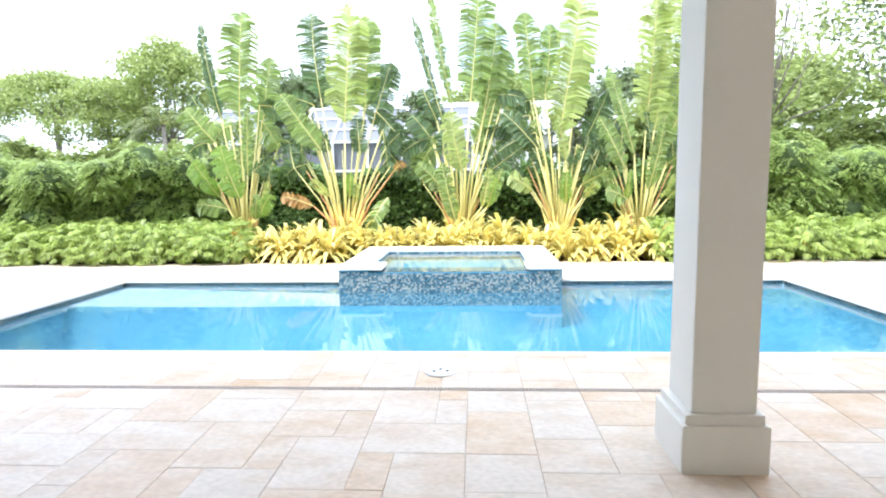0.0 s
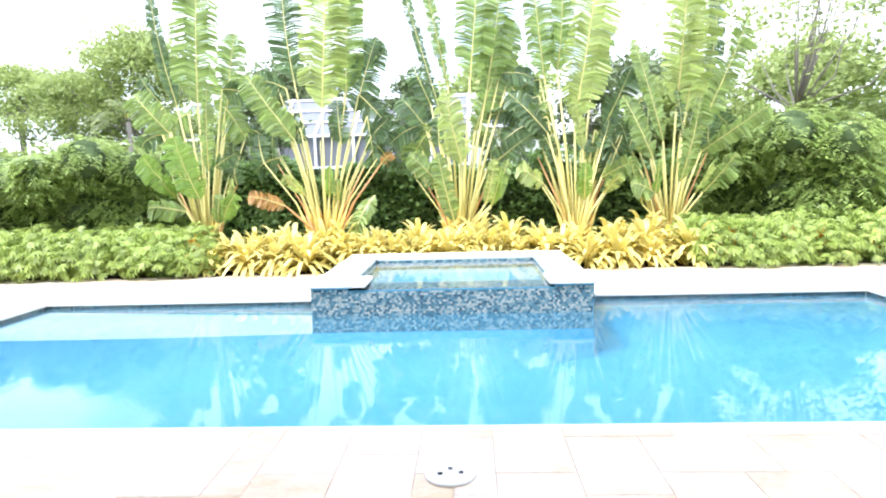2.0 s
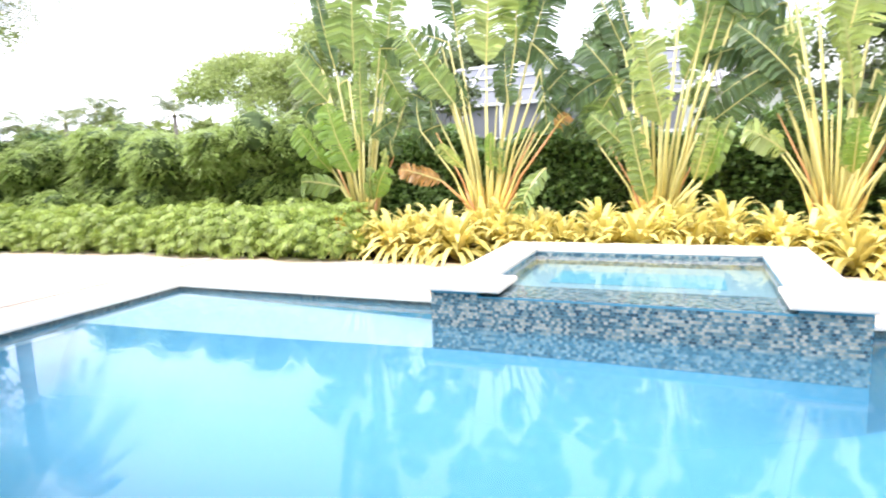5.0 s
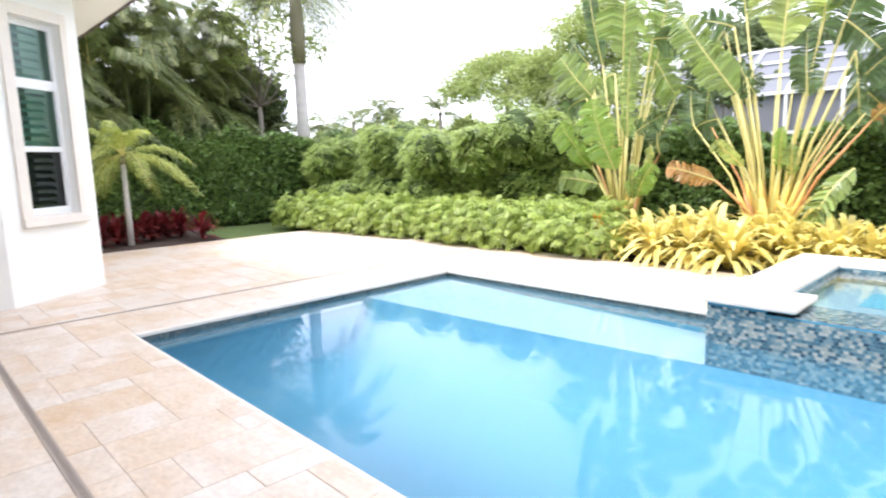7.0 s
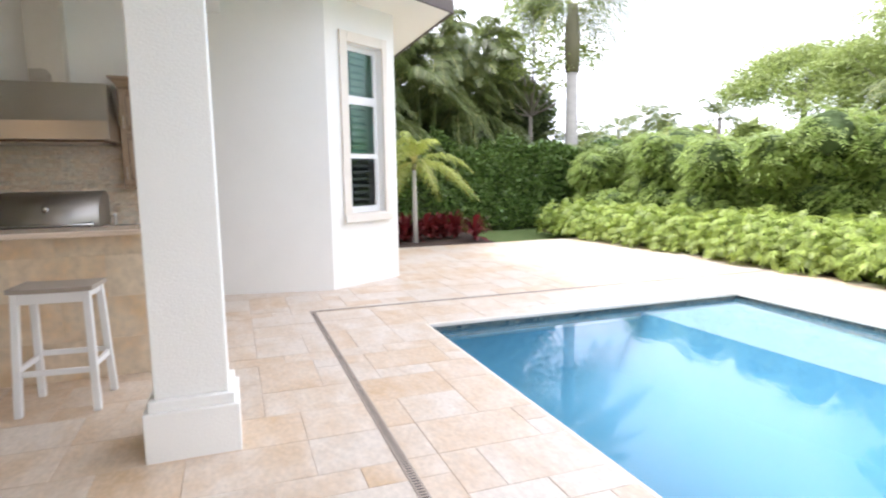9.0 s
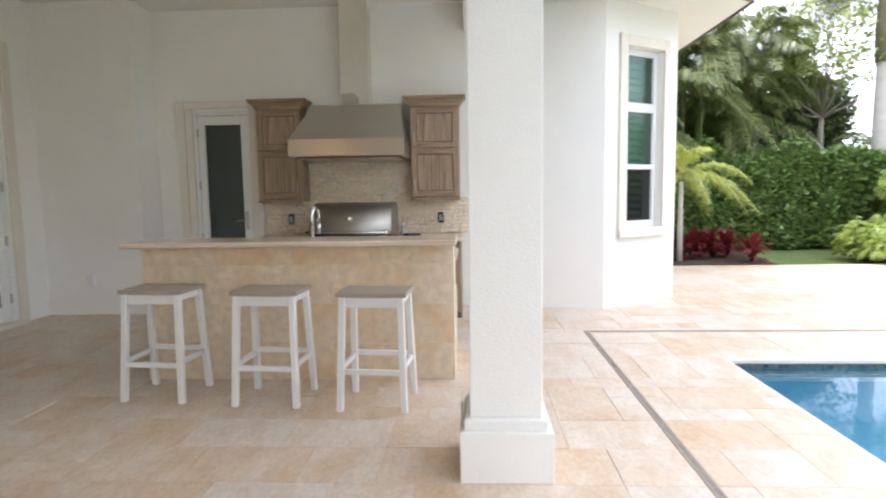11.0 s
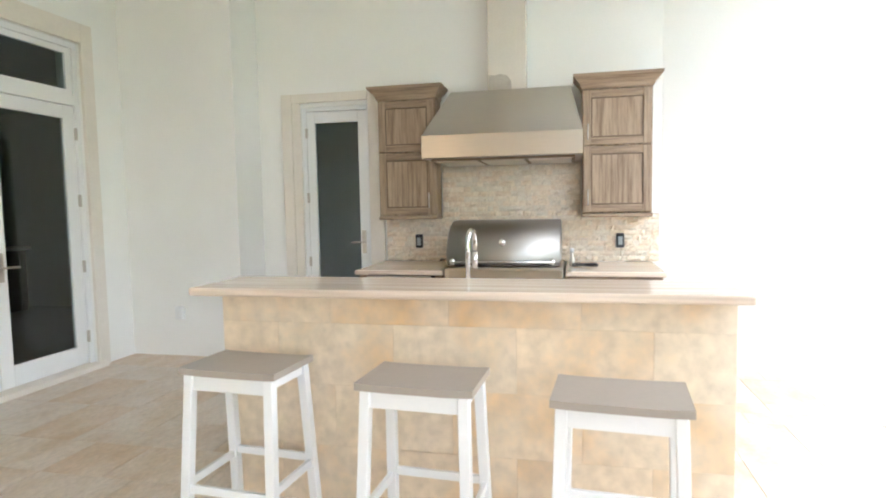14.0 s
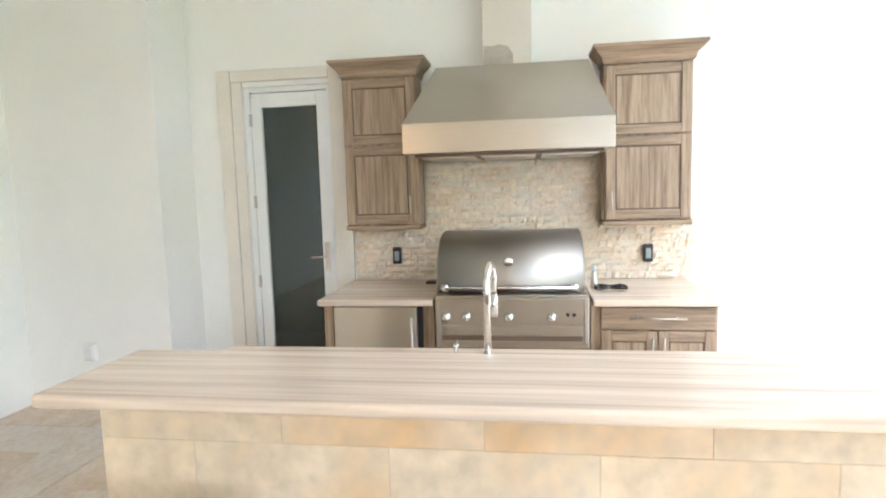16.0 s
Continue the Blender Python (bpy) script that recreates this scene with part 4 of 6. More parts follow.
for y in (2.06, 2.10):
    part("button", lathe([(0.011, 0.0), (0.011, 0.009), (0.0001, 0.01)], -6.885, y, 0.825, 12, axis="x"), BLACK, grill, "black button")
prof = [(-7.58, 0.95), (-6.985, 0.95), (-6.978, 1.0), (-7.0, 1.08), (-7.04, 1.16), (-7.10, 1.225), (-7.18, 1.275), (-7.30, 1.31), (-7.46, 1.315), (-7.58, 1.27)]
b = extrude_profile(prof, "y", 1.235, 2.175)
for f in b.faces:
    f.smooth = len(f.verts) == 4
bmesh.ops.bevel(b, geom=[e for e in b.edges if any(len(f.verts) > 4 for f in e.link_faces)], offset=0.008, segments=2, affect="EDGES")
ld = part("lid", b, LIDSTEEL, grill, "curved stainless lid")
b = tube([(-6.925, 1.30, 0.985), (-6.925, 2.12, 0.985)], 0.009, 10)
hb = part("lid_handle", b, CHROME, ld, "chrome lid bar")
for y in (1.295, 2.105):
    part("handle_post", lathe([(0.03, 0.0), (0.03, 0.03), (0.022, 0.055), (0.0001, 0.06)], -6.98, y, 0.985, 18, axis="x"), CHROME, ld)
part("thermometer", lathe([(0.03, 0.0), (0.03, 0.012), (0.024, 0.016), (0.0001, 0.017)], -7.025, 1.70, 1.135, 20, axis="x"), CHROME, ld, "round chrome thermometer")
part("rotisserie_bracket", box(-7.3, -7.2, 1.13, 1.232, 0.965, 0.985, 0.003), BLACK, grill, "black bracket")

for y in (0.82, 2.69):
    ou = thing("wall_socket", (KW_X + 0.04, y, 1.11), "grey weatherproof wall socket on the stone splashback", "socket", "splashback sockets")
    part("cover", box(KW_X + 0.035, KW_X + 0.075, y - 0.034, y + 0.034, 1.045, 1.175, 0.008), BLACK, ou, "dark grey cover")
    part("insert", box(KW_X + 0.076, KW_X + 0.082, y - 0.018, y + 0.018, 1.07, 1.145, 0.003), ROOM, ou, "pale insert")
so = thing("wall_socket", (JUT_X, -1.52, 0.44), "white weatherproof wall socket low on the stucco pier", "socket")
part("cover", box(JUT_X, JUT_X + 0.045, -1.57, -1.48, 0.37, 0.50, 0.01), WHITE, so)
part("flap", box(JUT_X + 0.046, JUT_X + 0.055, -1.56, -1.49, 0.385, 0.485, 0.004), WHITE, so)
cb = thing("cable", (-7.3, 2.36, 0.915), "coiled black power cable on the worktop", "cable")
pts = [(-7.28 + 0.05 * math.sin(a * 2) * (1 + 0.1 * math.sin(a * 5)), 2.37 + 0.10 * math.cos(a) + 0.01 * math.sin(3 * a), 0.923 + 0.009 * (1 + math.sin(a * 1.7))) for a in [k * 0.25 for k in range(76)]]
part("coil", tube(pts, 0.0045, 6), BLACK, cb)
bt = thing("lighter", (-7.32, 2.27, 0.915), "small clear and grey gas lighter bottle by the grill", "bottle")
part("bottle", lathe([(0.022, 0.0), (0.024, 0.01), (0.024, 0.06), (0.016, 0.075), (0.014, 0.12), (0.0001, 0.122)], -7.32, 2.265, 0.915, 16), STEEL, bt)
part("cap", lathe([(0.017, 0.0), (0.017, 0.03), (0.0001, 0.031)], -7.32, 2.265, 1.037, 12), WHITE, bt)

# island
isl = thing("kitchen_island", (-5.2, 1.7, 0), "raised bar island clad in polished golden travertine", "island")
IX, IYA, IYB = -4.833, 0.54, 2.93
part("core", box(-5.72, IX - 0.012, IYA + 0.01, IYB - 0.01, -0.01, 0.872), GROUT, isl)
part("bar_wall", box(-5.1, IX - 0.012, IYA + 0.01, IYB - 0.01, 0.872, 1.038), GROUT, isl)


def clad(x0, x1, y0, y1, z0, z1):
    part("slab", box(x0, x1, y0, y1, z0, z1, 0.0008, seg=1), BARTILE, isl)


rows = ((0.0, 0.285), (0.285, 0.59), (0.59, 0.893), (0.893, 1.038))
seams = ((0.84, 1.43, 2.01, 2.60), (1.13, 1.71, 2.30), (0.84, 1.43, 2.01, 2.60), (1.115, 1.70, 2.295))
for (z0, z1), cuts in zip(rows, seams):
    ends = (IYA, *cuts, IYB)
    for a, e in zip(ends, ends[1:]):
        clad(IX - 0.012, IX, a + 0.0003, e - 0.0003, z0 + 0.0003, z1 - 0.0003)
    for ya, yb in ((IYA - 0.002, IYA + 0.01), (IYB - 0.01, IYB + 0.002)):
        if z1 < 0.87:
            clad(-5.72, -5.29, ya, yb, z0 + 0.0008, z1 - 0.0008)
        clad(-5.288, IX - 0.013, ya, yb, z0 + 0.0008, z1 - 0.0008)
clad(-5.112, -5.1, IYA, IYB, 0.916, 1.037)
b = box(-5.145, -4.672, 0.461, 2.958, 1.040, 1.080, 0.012, seg=3)
solid("bar_worktop", b, QUARTZ, "striped beige quartzite bar top overhanging the island", "worktop", kind="thing")
b = box(-5.79, -5.114, 0.455, 2.95, 0.875, 0.915, 0.008)
solid("sink_worktop", b, QUARTZ, "striped beige quartzite sink worktop behind the bar", "worktop", kind="thing")
fa = thing("faucet", (-5.60, 1.66, 0.915), "tall chrome gooseneck faucet on the sink worktop", "faucet")
fx, fy, fz = -5.60, 1.66, 0.915
dv = Vector((-1.0, 0.12, 0)).normalized()
arc = [(fx, fy, fz + 0.02), (fx, fy, fz + 0.31)] + [tuple(Vector((fx, fy, fz + 0.31)) + dv * (0.075 * (1 - math.cos(a))) + Z * (0.075 * math.sin(a))) for a in [math.pi * k / 10 for k in range(1, 11)]]
e_ = Vector(arc[-1])
part("spout", tube(arc + [tuple(e_ - Z * 0.06)], 0.015, 12), CHROME, fa)
part("spray_head", tube([tuple(e_ - Z * 0.06), tuple(e_ - Z * 0.16)], [0.017, 0.019], 12), CHROME, fa)
part("base", lathe([(0.028, 0.0), (0.028, 0.012), (0.02, 0.03), (0.0001, 0.031)], fx, fy, fz, 20), CHROME, fa)
ta = thing("soap_tap", (-5.60, 1.53, 0.915), "small chrome soap dispenser beside the faucet", "soap dispenser")
part("pump", tube([(-5.6, 1.53, 0.915), (-5.6, 1.53, 0.975), (-5.64, 1.53, 0.985)], 0.008, 8), CHROME, ta)
part("button", lathe([(0.014, 0), (0.014, 0.008), (0.0001, 0.009)], -5.6, 1.53, 0.976, 12), CHROME, ta)


# bar stools
def stool():
    s = thing("bar_stool", (0, 0, 0), "white wooden saddle bar stool with a taupe seat at the bar", "stool", "bar stools at the island")
    b = bmesh.new()
    n_ = 12
    top, bot = [], []
    for i in range(n_ + 1):
        u = -1 + 2 * i / n_
        zz = 0.782 + 0.004 * u ** 4
        for lst, dz in ((top, 0.0), (bot, -0.032)):
            lst.append([b.verts.new((x, u * 0.232, zz + dz - (0.004 if abs(x) > 0.14 and lst is top else 0))) for x in (-0.16, -0.145, 0.145, 0.16)])
    for i in range(n_):
        for k in range(3):
            b.faces.new((top[i][k], top[i][k + 1], top[i + 1][k + 1], top[i + 1][k]))
            b.faces.new((bot[i][k], bot[i + 1][k], bot[i + 1][k + 1], bot[i][k + 1]))
        b.faces.new((top[i][0], top[i + 1][0], bot[i + 1][0], bot[i][0]))
        b.faces.new((top[i][3], bot[i][3], bot[i + 1][3], top[i + 1][3]))
    for i in (0, n_):
        b.faces.new([*top[i], *bot[i][::-1]])
    bmesh.ops.recalc_face_normals(b, faces=b.faces[:])
    part("seat", b, SEAT, s, "curved taupe saddle seat")

    def at(sx, sy, z):
        k = z / 0.75
        return Vector((sx * (0.185 - 0.055 * k), sy * (0.215 - 0.022 * k), z))

    for sx in (-1, 1):
        for sy in (-1, 1):
            b = bmesh.new()
            lo, hi = at(sx, sy, 0), at(sx, sy, 0.762)
            q = 0.021
            vs = [[b.verts.new((p.x + dx, p.y + dy, p.z)) for dx, dy in ((-q, -q), (q, -q), (q, q), (-q, q))] for p in (lo, hi)]
            for k in range(4):
                b.faces.new((vs[0][k], vs[0][(k + 1) % 4], vs[1][(k + 1) % 4], vs[1][k]))
            b.faces.new(vs[0][::-1])
            b.faces.new(vs[1])
            bmesh.ops.bevel(b, geom=b.edges[:], offset=0.003, segments=1, affect="EDGES")
            part("leg", b, WHITE, s)

    def rail(p, q, h, w, name):
        d = (q - p)
        b = box(-d.length / 2, d.length / 2, -w / 2, w / 2, -h / 2, h / 2, 0.003)
        b.transform(Matrix.Translation((p + q) / 2) @ d.to_track_quat("X", "Z").to_matrix().to_4x4())
        part(name, b, WHITE, s)

    for sx in (-1, 1):
        rail(at(sx, -1, 0.715), at(sx, 1, 0.715), 0.065, 0.02, "apron")
        rail(at(sx, -1, 0.26 if sx > 0 else 0.30), at(sx, 1, 0.26 if sx > 0 else 0.30), 0.036, 0.02, "stretcher")
    for sy in (-1, 1):
        rail(at(-1, sy, 0.73), at(1, sy, 0.73), 0.05, 0.02, "apron")
        rail(at(-1, sy, 0.28), at(1, sy, 0.28), 0.036, 0.02, "stretcher")
    return s


st = stool()
st.matrix_basis = pose(-4.514, 0.859, 0, 0, 0, -4)
copy_thing(st, pose(-4.430, 1.682, 0, 0, 0, -3.5))
copy_thing(st, pose(-4.350, 2.421, 0, 0, 0, -4.5))

# the warm lantern that the steel mirrors
GLOW = bpy.data.materials.new("warm lantern glass")
GLOW.use_nodes = True
_p = GLOW.node_tree.nodes["Principled BSDF"]
_p.inputs["Emission Color"].default_value, _p.inputs["Emission Strength"].default_value = (1.0, 0.62, 0.30, 1), 11.0
wl = thing("wall_lantern", (7.0, FW_Y, 2.3), "lit warm lantern on the porch wall", "lantern")
part("backplate", box(6.9, 7.1, FW_Y, FW_Y + 0.03, 2.25, 2.75, 0.006), FASCIA, wl)
part("arm", tube([(7.0, FW_Y + 0.03, 2.72), (7.0, FW_Y + 0.12, 2.78), (7.0, FW_Y + 0.24, 2.76)], 0.012, 8), FASCIA, wl)
part("glass", box(6.87, 7.13, FW_Y + 0.11, FW_Y + 0.37, 2.2, 2.68), GLOW, wl, "glowing amber glass")
part("cap", lathe([(0.21, 0.0), (0.17, 0.03), (0.05, 0.09), (0.0001, 0.1)], 7.0, FW_Y + 0.24, 2.682, 16), FASCIA, wl)
part("base", box(6.86, 7.14, FW_Y + 0.10, FW_Y + 0.38, 2.16, 2.199, 0.006), FASCIA, wl)

# furniture glimpsed indoors
AMBER = bpy.data.materials.new("amber lamp shade")
AMBER.use_nodes = True
_p = AMBER.node_tree.nodes["Principled BSDF"]
_p.inputs["Base Color"].default_value = (0.7, 0.4, 0.2, 1)
_p.inputs["Emission Color"].default_value, _p.inputs["Emission Strength"].default_value = (1.0, 0.45, 0.18, 1), 0.22
lp = thing("pendant_lamp", (-8.21, -5.0, 2.3), "amber glass pendant lamp indoors seen through the french doors", "lamp")
part("shade", lathe([(0.10, -0.14), (0.115, -0.12), (0.115, 0.10), (0.06, 0.14), (0.0001, 0.145)], -8.21, -5.0, 2.46, 16), AMBER, lp)
part("cord", tube([(-8.21, -5.0, 2.60), (-8.21, -5.0, 2.985)], 0.006, 6), BLACK, lp)
cn = thing("indoor_cabinet", (-8.6, -5.9, 0), "pale wooden cabinet, body toned dark for dimness, seen through the french doors", "cabinet")
# body colour darkened for the dim room
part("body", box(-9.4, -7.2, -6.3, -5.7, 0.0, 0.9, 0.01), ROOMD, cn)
part("top", box(-9.45, -7.15, -6.32, -5.65, 0.9, 0.95, 0.008), TRIM, cn)

# ---- planting ----
prng = random.Random(11)
RU = prng.uniform
solid("planting_bed", box(-13.6, 13.0, DECK_Y1 + 0.004, 15.5, -0.12, -0.015), MULCH, "brown mulched planting bed behind the pool", "planting bed")
solid("side_bed", prism([(-17.5, 5.4), (-11.36, 5.4), (-11.36, 8.66), (-13.5, 8.9), (-17.5, 9.3)], -0.1, 0.012), MULCH, "brown mulched side bed", "planting bed")


def vec(*a):
    return Vector(a)


def strap(s, base, tip, width, bow, fold=0.0, seg=6, side=None):
    """A strap leaf: a bent ribbon that tapers to its tip."""
    d = tip - base
    side = side or d.cross(Z).normalized()
    L, R_ = [], []
    for i in range(seg + 1):
        u = i / seg
        p = base + d * u + bow * (4 * u * (1 - u))
        w_ = width * (0.55 + 0.9 * u) * (1 - u) ** 0.55 if u < 1 else 0.0
        L.append(p - side * w_)
        R_.append(p + side * w_)
    s.strip(L, R_)


def torn_leaf(base, tip, width, bow, twist, rng_, m, torn=0.6, lean=0.0):
    """A banana-like blade: midrib with strips torn apart along the veins."""
    s = Soup()
    d = tip - base
    length = d.length
    dn = d.normalized()
    side = dn.cross(Y).normalized()
    side = (Matrix.Rotation(twist, 3, dn) @ side)
    nrm = side.cross(dn)
    n_ = max(14, int(length / 0.042))
    rib = lambda u: base + d * u + bow * (4 * u * (1 - u)) * 0.5
    prof = lambda u: width * 0.5 * min(1, (u * 5.5) ** 0.6) * min(1, ((1 - u) * 5.0) ** 0.55)
    for sg in (-1, 1):
        droop = 0.0
        gap = 0
        for i in range(n_):
            u0, u1 = i / n_, (i + 1) / n_
            tear = rng_.random() < torn * 0.62
            if tear:
                droop = rng_.uniform(-0.2, 0.45)
                gap = rng_.uniform(0.05, 0.25) / n_
            else:
                gap = 0
            a0, a1 = rib(u0 + gap), rib(u1)
            w0, w1 = prof(u0 + gap), prof(u1)
            up = dn * 0.35
            jag = rng_.uniform(0.74, 1.06) if tear else rng_.uniform(0.92, 1.03)
            k0 = (side * sg + up * 0.9).normalized()
            o0, o1 = k0 * w0 * jag, k0 * w1 * jag
            sag = -nrm * droop
            pleat = rng_.uniform(-0.10, 0.10)
            m0, m1 = a0 + o0 * 0.5 + nrm * (0.07 + pleat) * w0, a1 + o1 * 0.5 + nrm * (0.07 - pleat) * w1
            e0, e1 = a0 + o0 + sag * w0 - Z * abs(droop) * w0 * 0.8, a1 + o1 + sag * w1 - Z * abs(droop) * w1 * 0.8
            e0 = e0.lerp(e1, rng_.uniform(0.1, 0.7) if tear else rng_.uniform(0.0, 0.22))
            e0 += nrm * pleat * w0 * 0.8 - Z * 0.10 * w0
            e1 -= nrm * pleat * w1 * 0.8 + Z * 0.10 * w1
            s.strip([a0, m0, e0], [a1, m1, e1])
    # midrib
    L, R_ = [], []
    for i in range(9):
        u = i / 8
        q = rib(u) + nrm * 0.004
        L.append(q - side * 0.011 * (1 - 0.8 * u))
        R_.append(q + side * 0.011 * (1 - 0.8 * u))
    s2 = Soup()
    s2.strip(L, R_)
    s2.strip([p - nrm * 0.009 for p in L], [p - nrm * 0.009 for p in R_])
    return s.mesh("blade", m), s2.mesh("midrib", STALK)


# y and d blades have sun and shade painted into their green
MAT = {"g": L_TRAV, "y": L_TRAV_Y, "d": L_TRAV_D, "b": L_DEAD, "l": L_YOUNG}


def travellers_palm(x, y, leaves, n_stalks, label, spread=0.62, tall=2.6):
    r = random.Random(int(100 + x * 10))
    t = thing("travellers_palm", (x, y, -0.02), label, "palm", "traveller palms behind the spa")
    b = tube([(x, y, -0.05), (x, y, 0.3), (x, y, 0.55)], [0.16, 0.15, 0.08], 10)
    part("trunk", b, STALK_R, t)
    spread *= 0.82
    for k in range(n_stalks):
        a = (-1 + 2 * (k + 0.5) / n_stalks) * spread + r.uniform(-0.05, 0.05)
        h = tall * r.uniform(0.75, 1.05) * (1 - 0.25 * abs(a))
        yb = r.uniform(-0.05, 0.05)
        p0 = vec(x + a * 0.20, y + yb, 0.10 + 0.1 * abs(a))
        p1 = p0 + vec(math.sin(a) * h * 0.5 * 0.85, yb, h * 0.5)
        p2 = p0 + vec(math.sin(a) * h, yb * 2 + r.uniform(-0.1, 0.1), math.cos(a) * h)
        s_ = part("stalk", tube([p0, (p0 * 0.45 + p1 * 0.55), p1, p2], [0.036, 0.025, 0.016, 0.008], 6), STALK_R if abs(a) > spread * 0.62 and k % 2 else STALK, t)
        outer = abs(a) > spread * 0.62
        part("sheath", tube([p0 - Z * 0.08, p0 * 0.8 + p1 * 0.2, p0 * 0.5 + p1 * 0.5, p0 * 0.12 + p1 * 0.88], [0.10, 0.078, 0.044, 0.013], 7), STALK_R if outer and k % 2 else SHEATH, t)
        if k % 3 == 0:
            tipv = p2 + vec(math.sin(a) * 0.5 + r.uniform(-0.3, 0.3), r.uniform(-0.2, 0.4), r.uniform(0.2, 0.9))
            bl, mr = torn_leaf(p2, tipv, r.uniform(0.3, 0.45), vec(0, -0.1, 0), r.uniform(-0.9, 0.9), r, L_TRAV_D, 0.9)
            lf_ = part("leaf", bl, None, t)
            part("midrib", mr, None, lf_)
    old = []
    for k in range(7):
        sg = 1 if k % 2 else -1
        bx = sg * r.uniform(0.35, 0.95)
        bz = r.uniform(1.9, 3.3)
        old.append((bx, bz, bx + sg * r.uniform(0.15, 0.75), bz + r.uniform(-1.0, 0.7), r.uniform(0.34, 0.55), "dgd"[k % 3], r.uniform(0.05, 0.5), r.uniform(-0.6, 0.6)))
    for k in range(3):
        bx = r.uniform(-0.6, 0.6)
        bz = r.uniform(0.75, 1.3)
        old.append((bx, bz, bx * 1.5 + r.uniform(-0.15, 0.15), bz + r.uniform(0.3, 0.8), r.uniform(0.16, 0.26), "lgy"[k % 3], r.uniform(-0.45, -0.15), r.uniform(-0.6, 0.6)))
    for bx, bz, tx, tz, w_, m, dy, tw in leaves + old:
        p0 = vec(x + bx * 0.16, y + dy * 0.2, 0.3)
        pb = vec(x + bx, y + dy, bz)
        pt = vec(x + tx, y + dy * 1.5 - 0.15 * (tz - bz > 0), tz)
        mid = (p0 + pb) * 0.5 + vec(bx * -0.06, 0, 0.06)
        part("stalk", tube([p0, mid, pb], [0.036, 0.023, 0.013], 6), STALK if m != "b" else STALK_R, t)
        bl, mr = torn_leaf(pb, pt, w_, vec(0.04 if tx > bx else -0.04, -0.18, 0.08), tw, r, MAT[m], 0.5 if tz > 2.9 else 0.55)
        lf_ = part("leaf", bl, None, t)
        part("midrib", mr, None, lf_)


TPY = 12.4
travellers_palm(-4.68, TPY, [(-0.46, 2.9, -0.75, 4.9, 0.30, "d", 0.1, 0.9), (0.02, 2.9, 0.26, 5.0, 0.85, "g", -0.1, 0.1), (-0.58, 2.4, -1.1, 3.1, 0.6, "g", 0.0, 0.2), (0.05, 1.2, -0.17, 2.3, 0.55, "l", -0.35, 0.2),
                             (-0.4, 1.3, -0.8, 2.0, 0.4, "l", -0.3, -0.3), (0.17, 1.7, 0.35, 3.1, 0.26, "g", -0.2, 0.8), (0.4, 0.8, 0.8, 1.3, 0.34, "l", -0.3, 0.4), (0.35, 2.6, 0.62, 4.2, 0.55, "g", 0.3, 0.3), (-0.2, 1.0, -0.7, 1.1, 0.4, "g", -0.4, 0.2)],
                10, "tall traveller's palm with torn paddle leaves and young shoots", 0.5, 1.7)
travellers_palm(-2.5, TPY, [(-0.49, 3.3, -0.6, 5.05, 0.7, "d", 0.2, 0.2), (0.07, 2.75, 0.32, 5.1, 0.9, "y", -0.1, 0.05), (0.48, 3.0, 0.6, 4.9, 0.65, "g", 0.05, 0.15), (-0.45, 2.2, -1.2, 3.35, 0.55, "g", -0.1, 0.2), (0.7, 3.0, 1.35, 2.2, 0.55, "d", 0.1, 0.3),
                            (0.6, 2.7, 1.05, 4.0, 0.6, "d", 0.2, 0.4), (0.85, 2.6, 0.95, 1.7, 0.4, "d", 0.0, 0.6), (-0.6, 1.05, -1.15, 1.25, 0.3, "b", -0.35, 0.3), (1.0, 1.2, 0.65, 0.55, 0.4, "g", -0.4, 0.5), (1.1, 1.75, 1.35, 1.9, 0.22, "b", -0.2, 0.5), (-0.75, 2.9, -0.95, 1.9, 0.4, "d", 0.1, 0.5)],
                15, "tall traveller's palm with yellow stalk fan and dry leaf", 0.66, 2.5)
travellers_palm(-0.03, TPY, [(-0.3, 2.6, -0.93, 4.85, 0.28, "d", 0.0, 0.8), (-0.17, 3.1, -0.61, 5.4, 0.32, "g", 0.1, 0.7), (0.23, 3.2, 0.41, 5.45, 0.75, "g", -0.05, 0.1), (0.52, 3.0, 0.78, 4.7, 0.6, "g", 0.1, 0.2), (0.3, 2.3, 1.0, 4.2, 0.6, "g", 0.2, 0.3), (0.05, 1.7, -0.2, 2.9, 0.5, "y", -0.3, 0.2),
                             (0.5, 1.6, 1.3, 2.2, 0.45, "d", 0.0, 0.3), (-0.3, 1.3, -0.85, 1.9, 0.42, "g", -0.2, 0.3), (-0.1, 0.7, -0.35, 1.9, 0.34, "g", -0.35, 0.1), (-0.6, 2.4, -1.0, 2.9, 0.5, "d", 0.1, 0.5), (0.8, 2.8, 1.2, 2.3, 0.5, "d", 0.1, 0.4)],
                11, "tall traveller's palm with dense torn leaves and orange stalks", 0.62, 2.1)
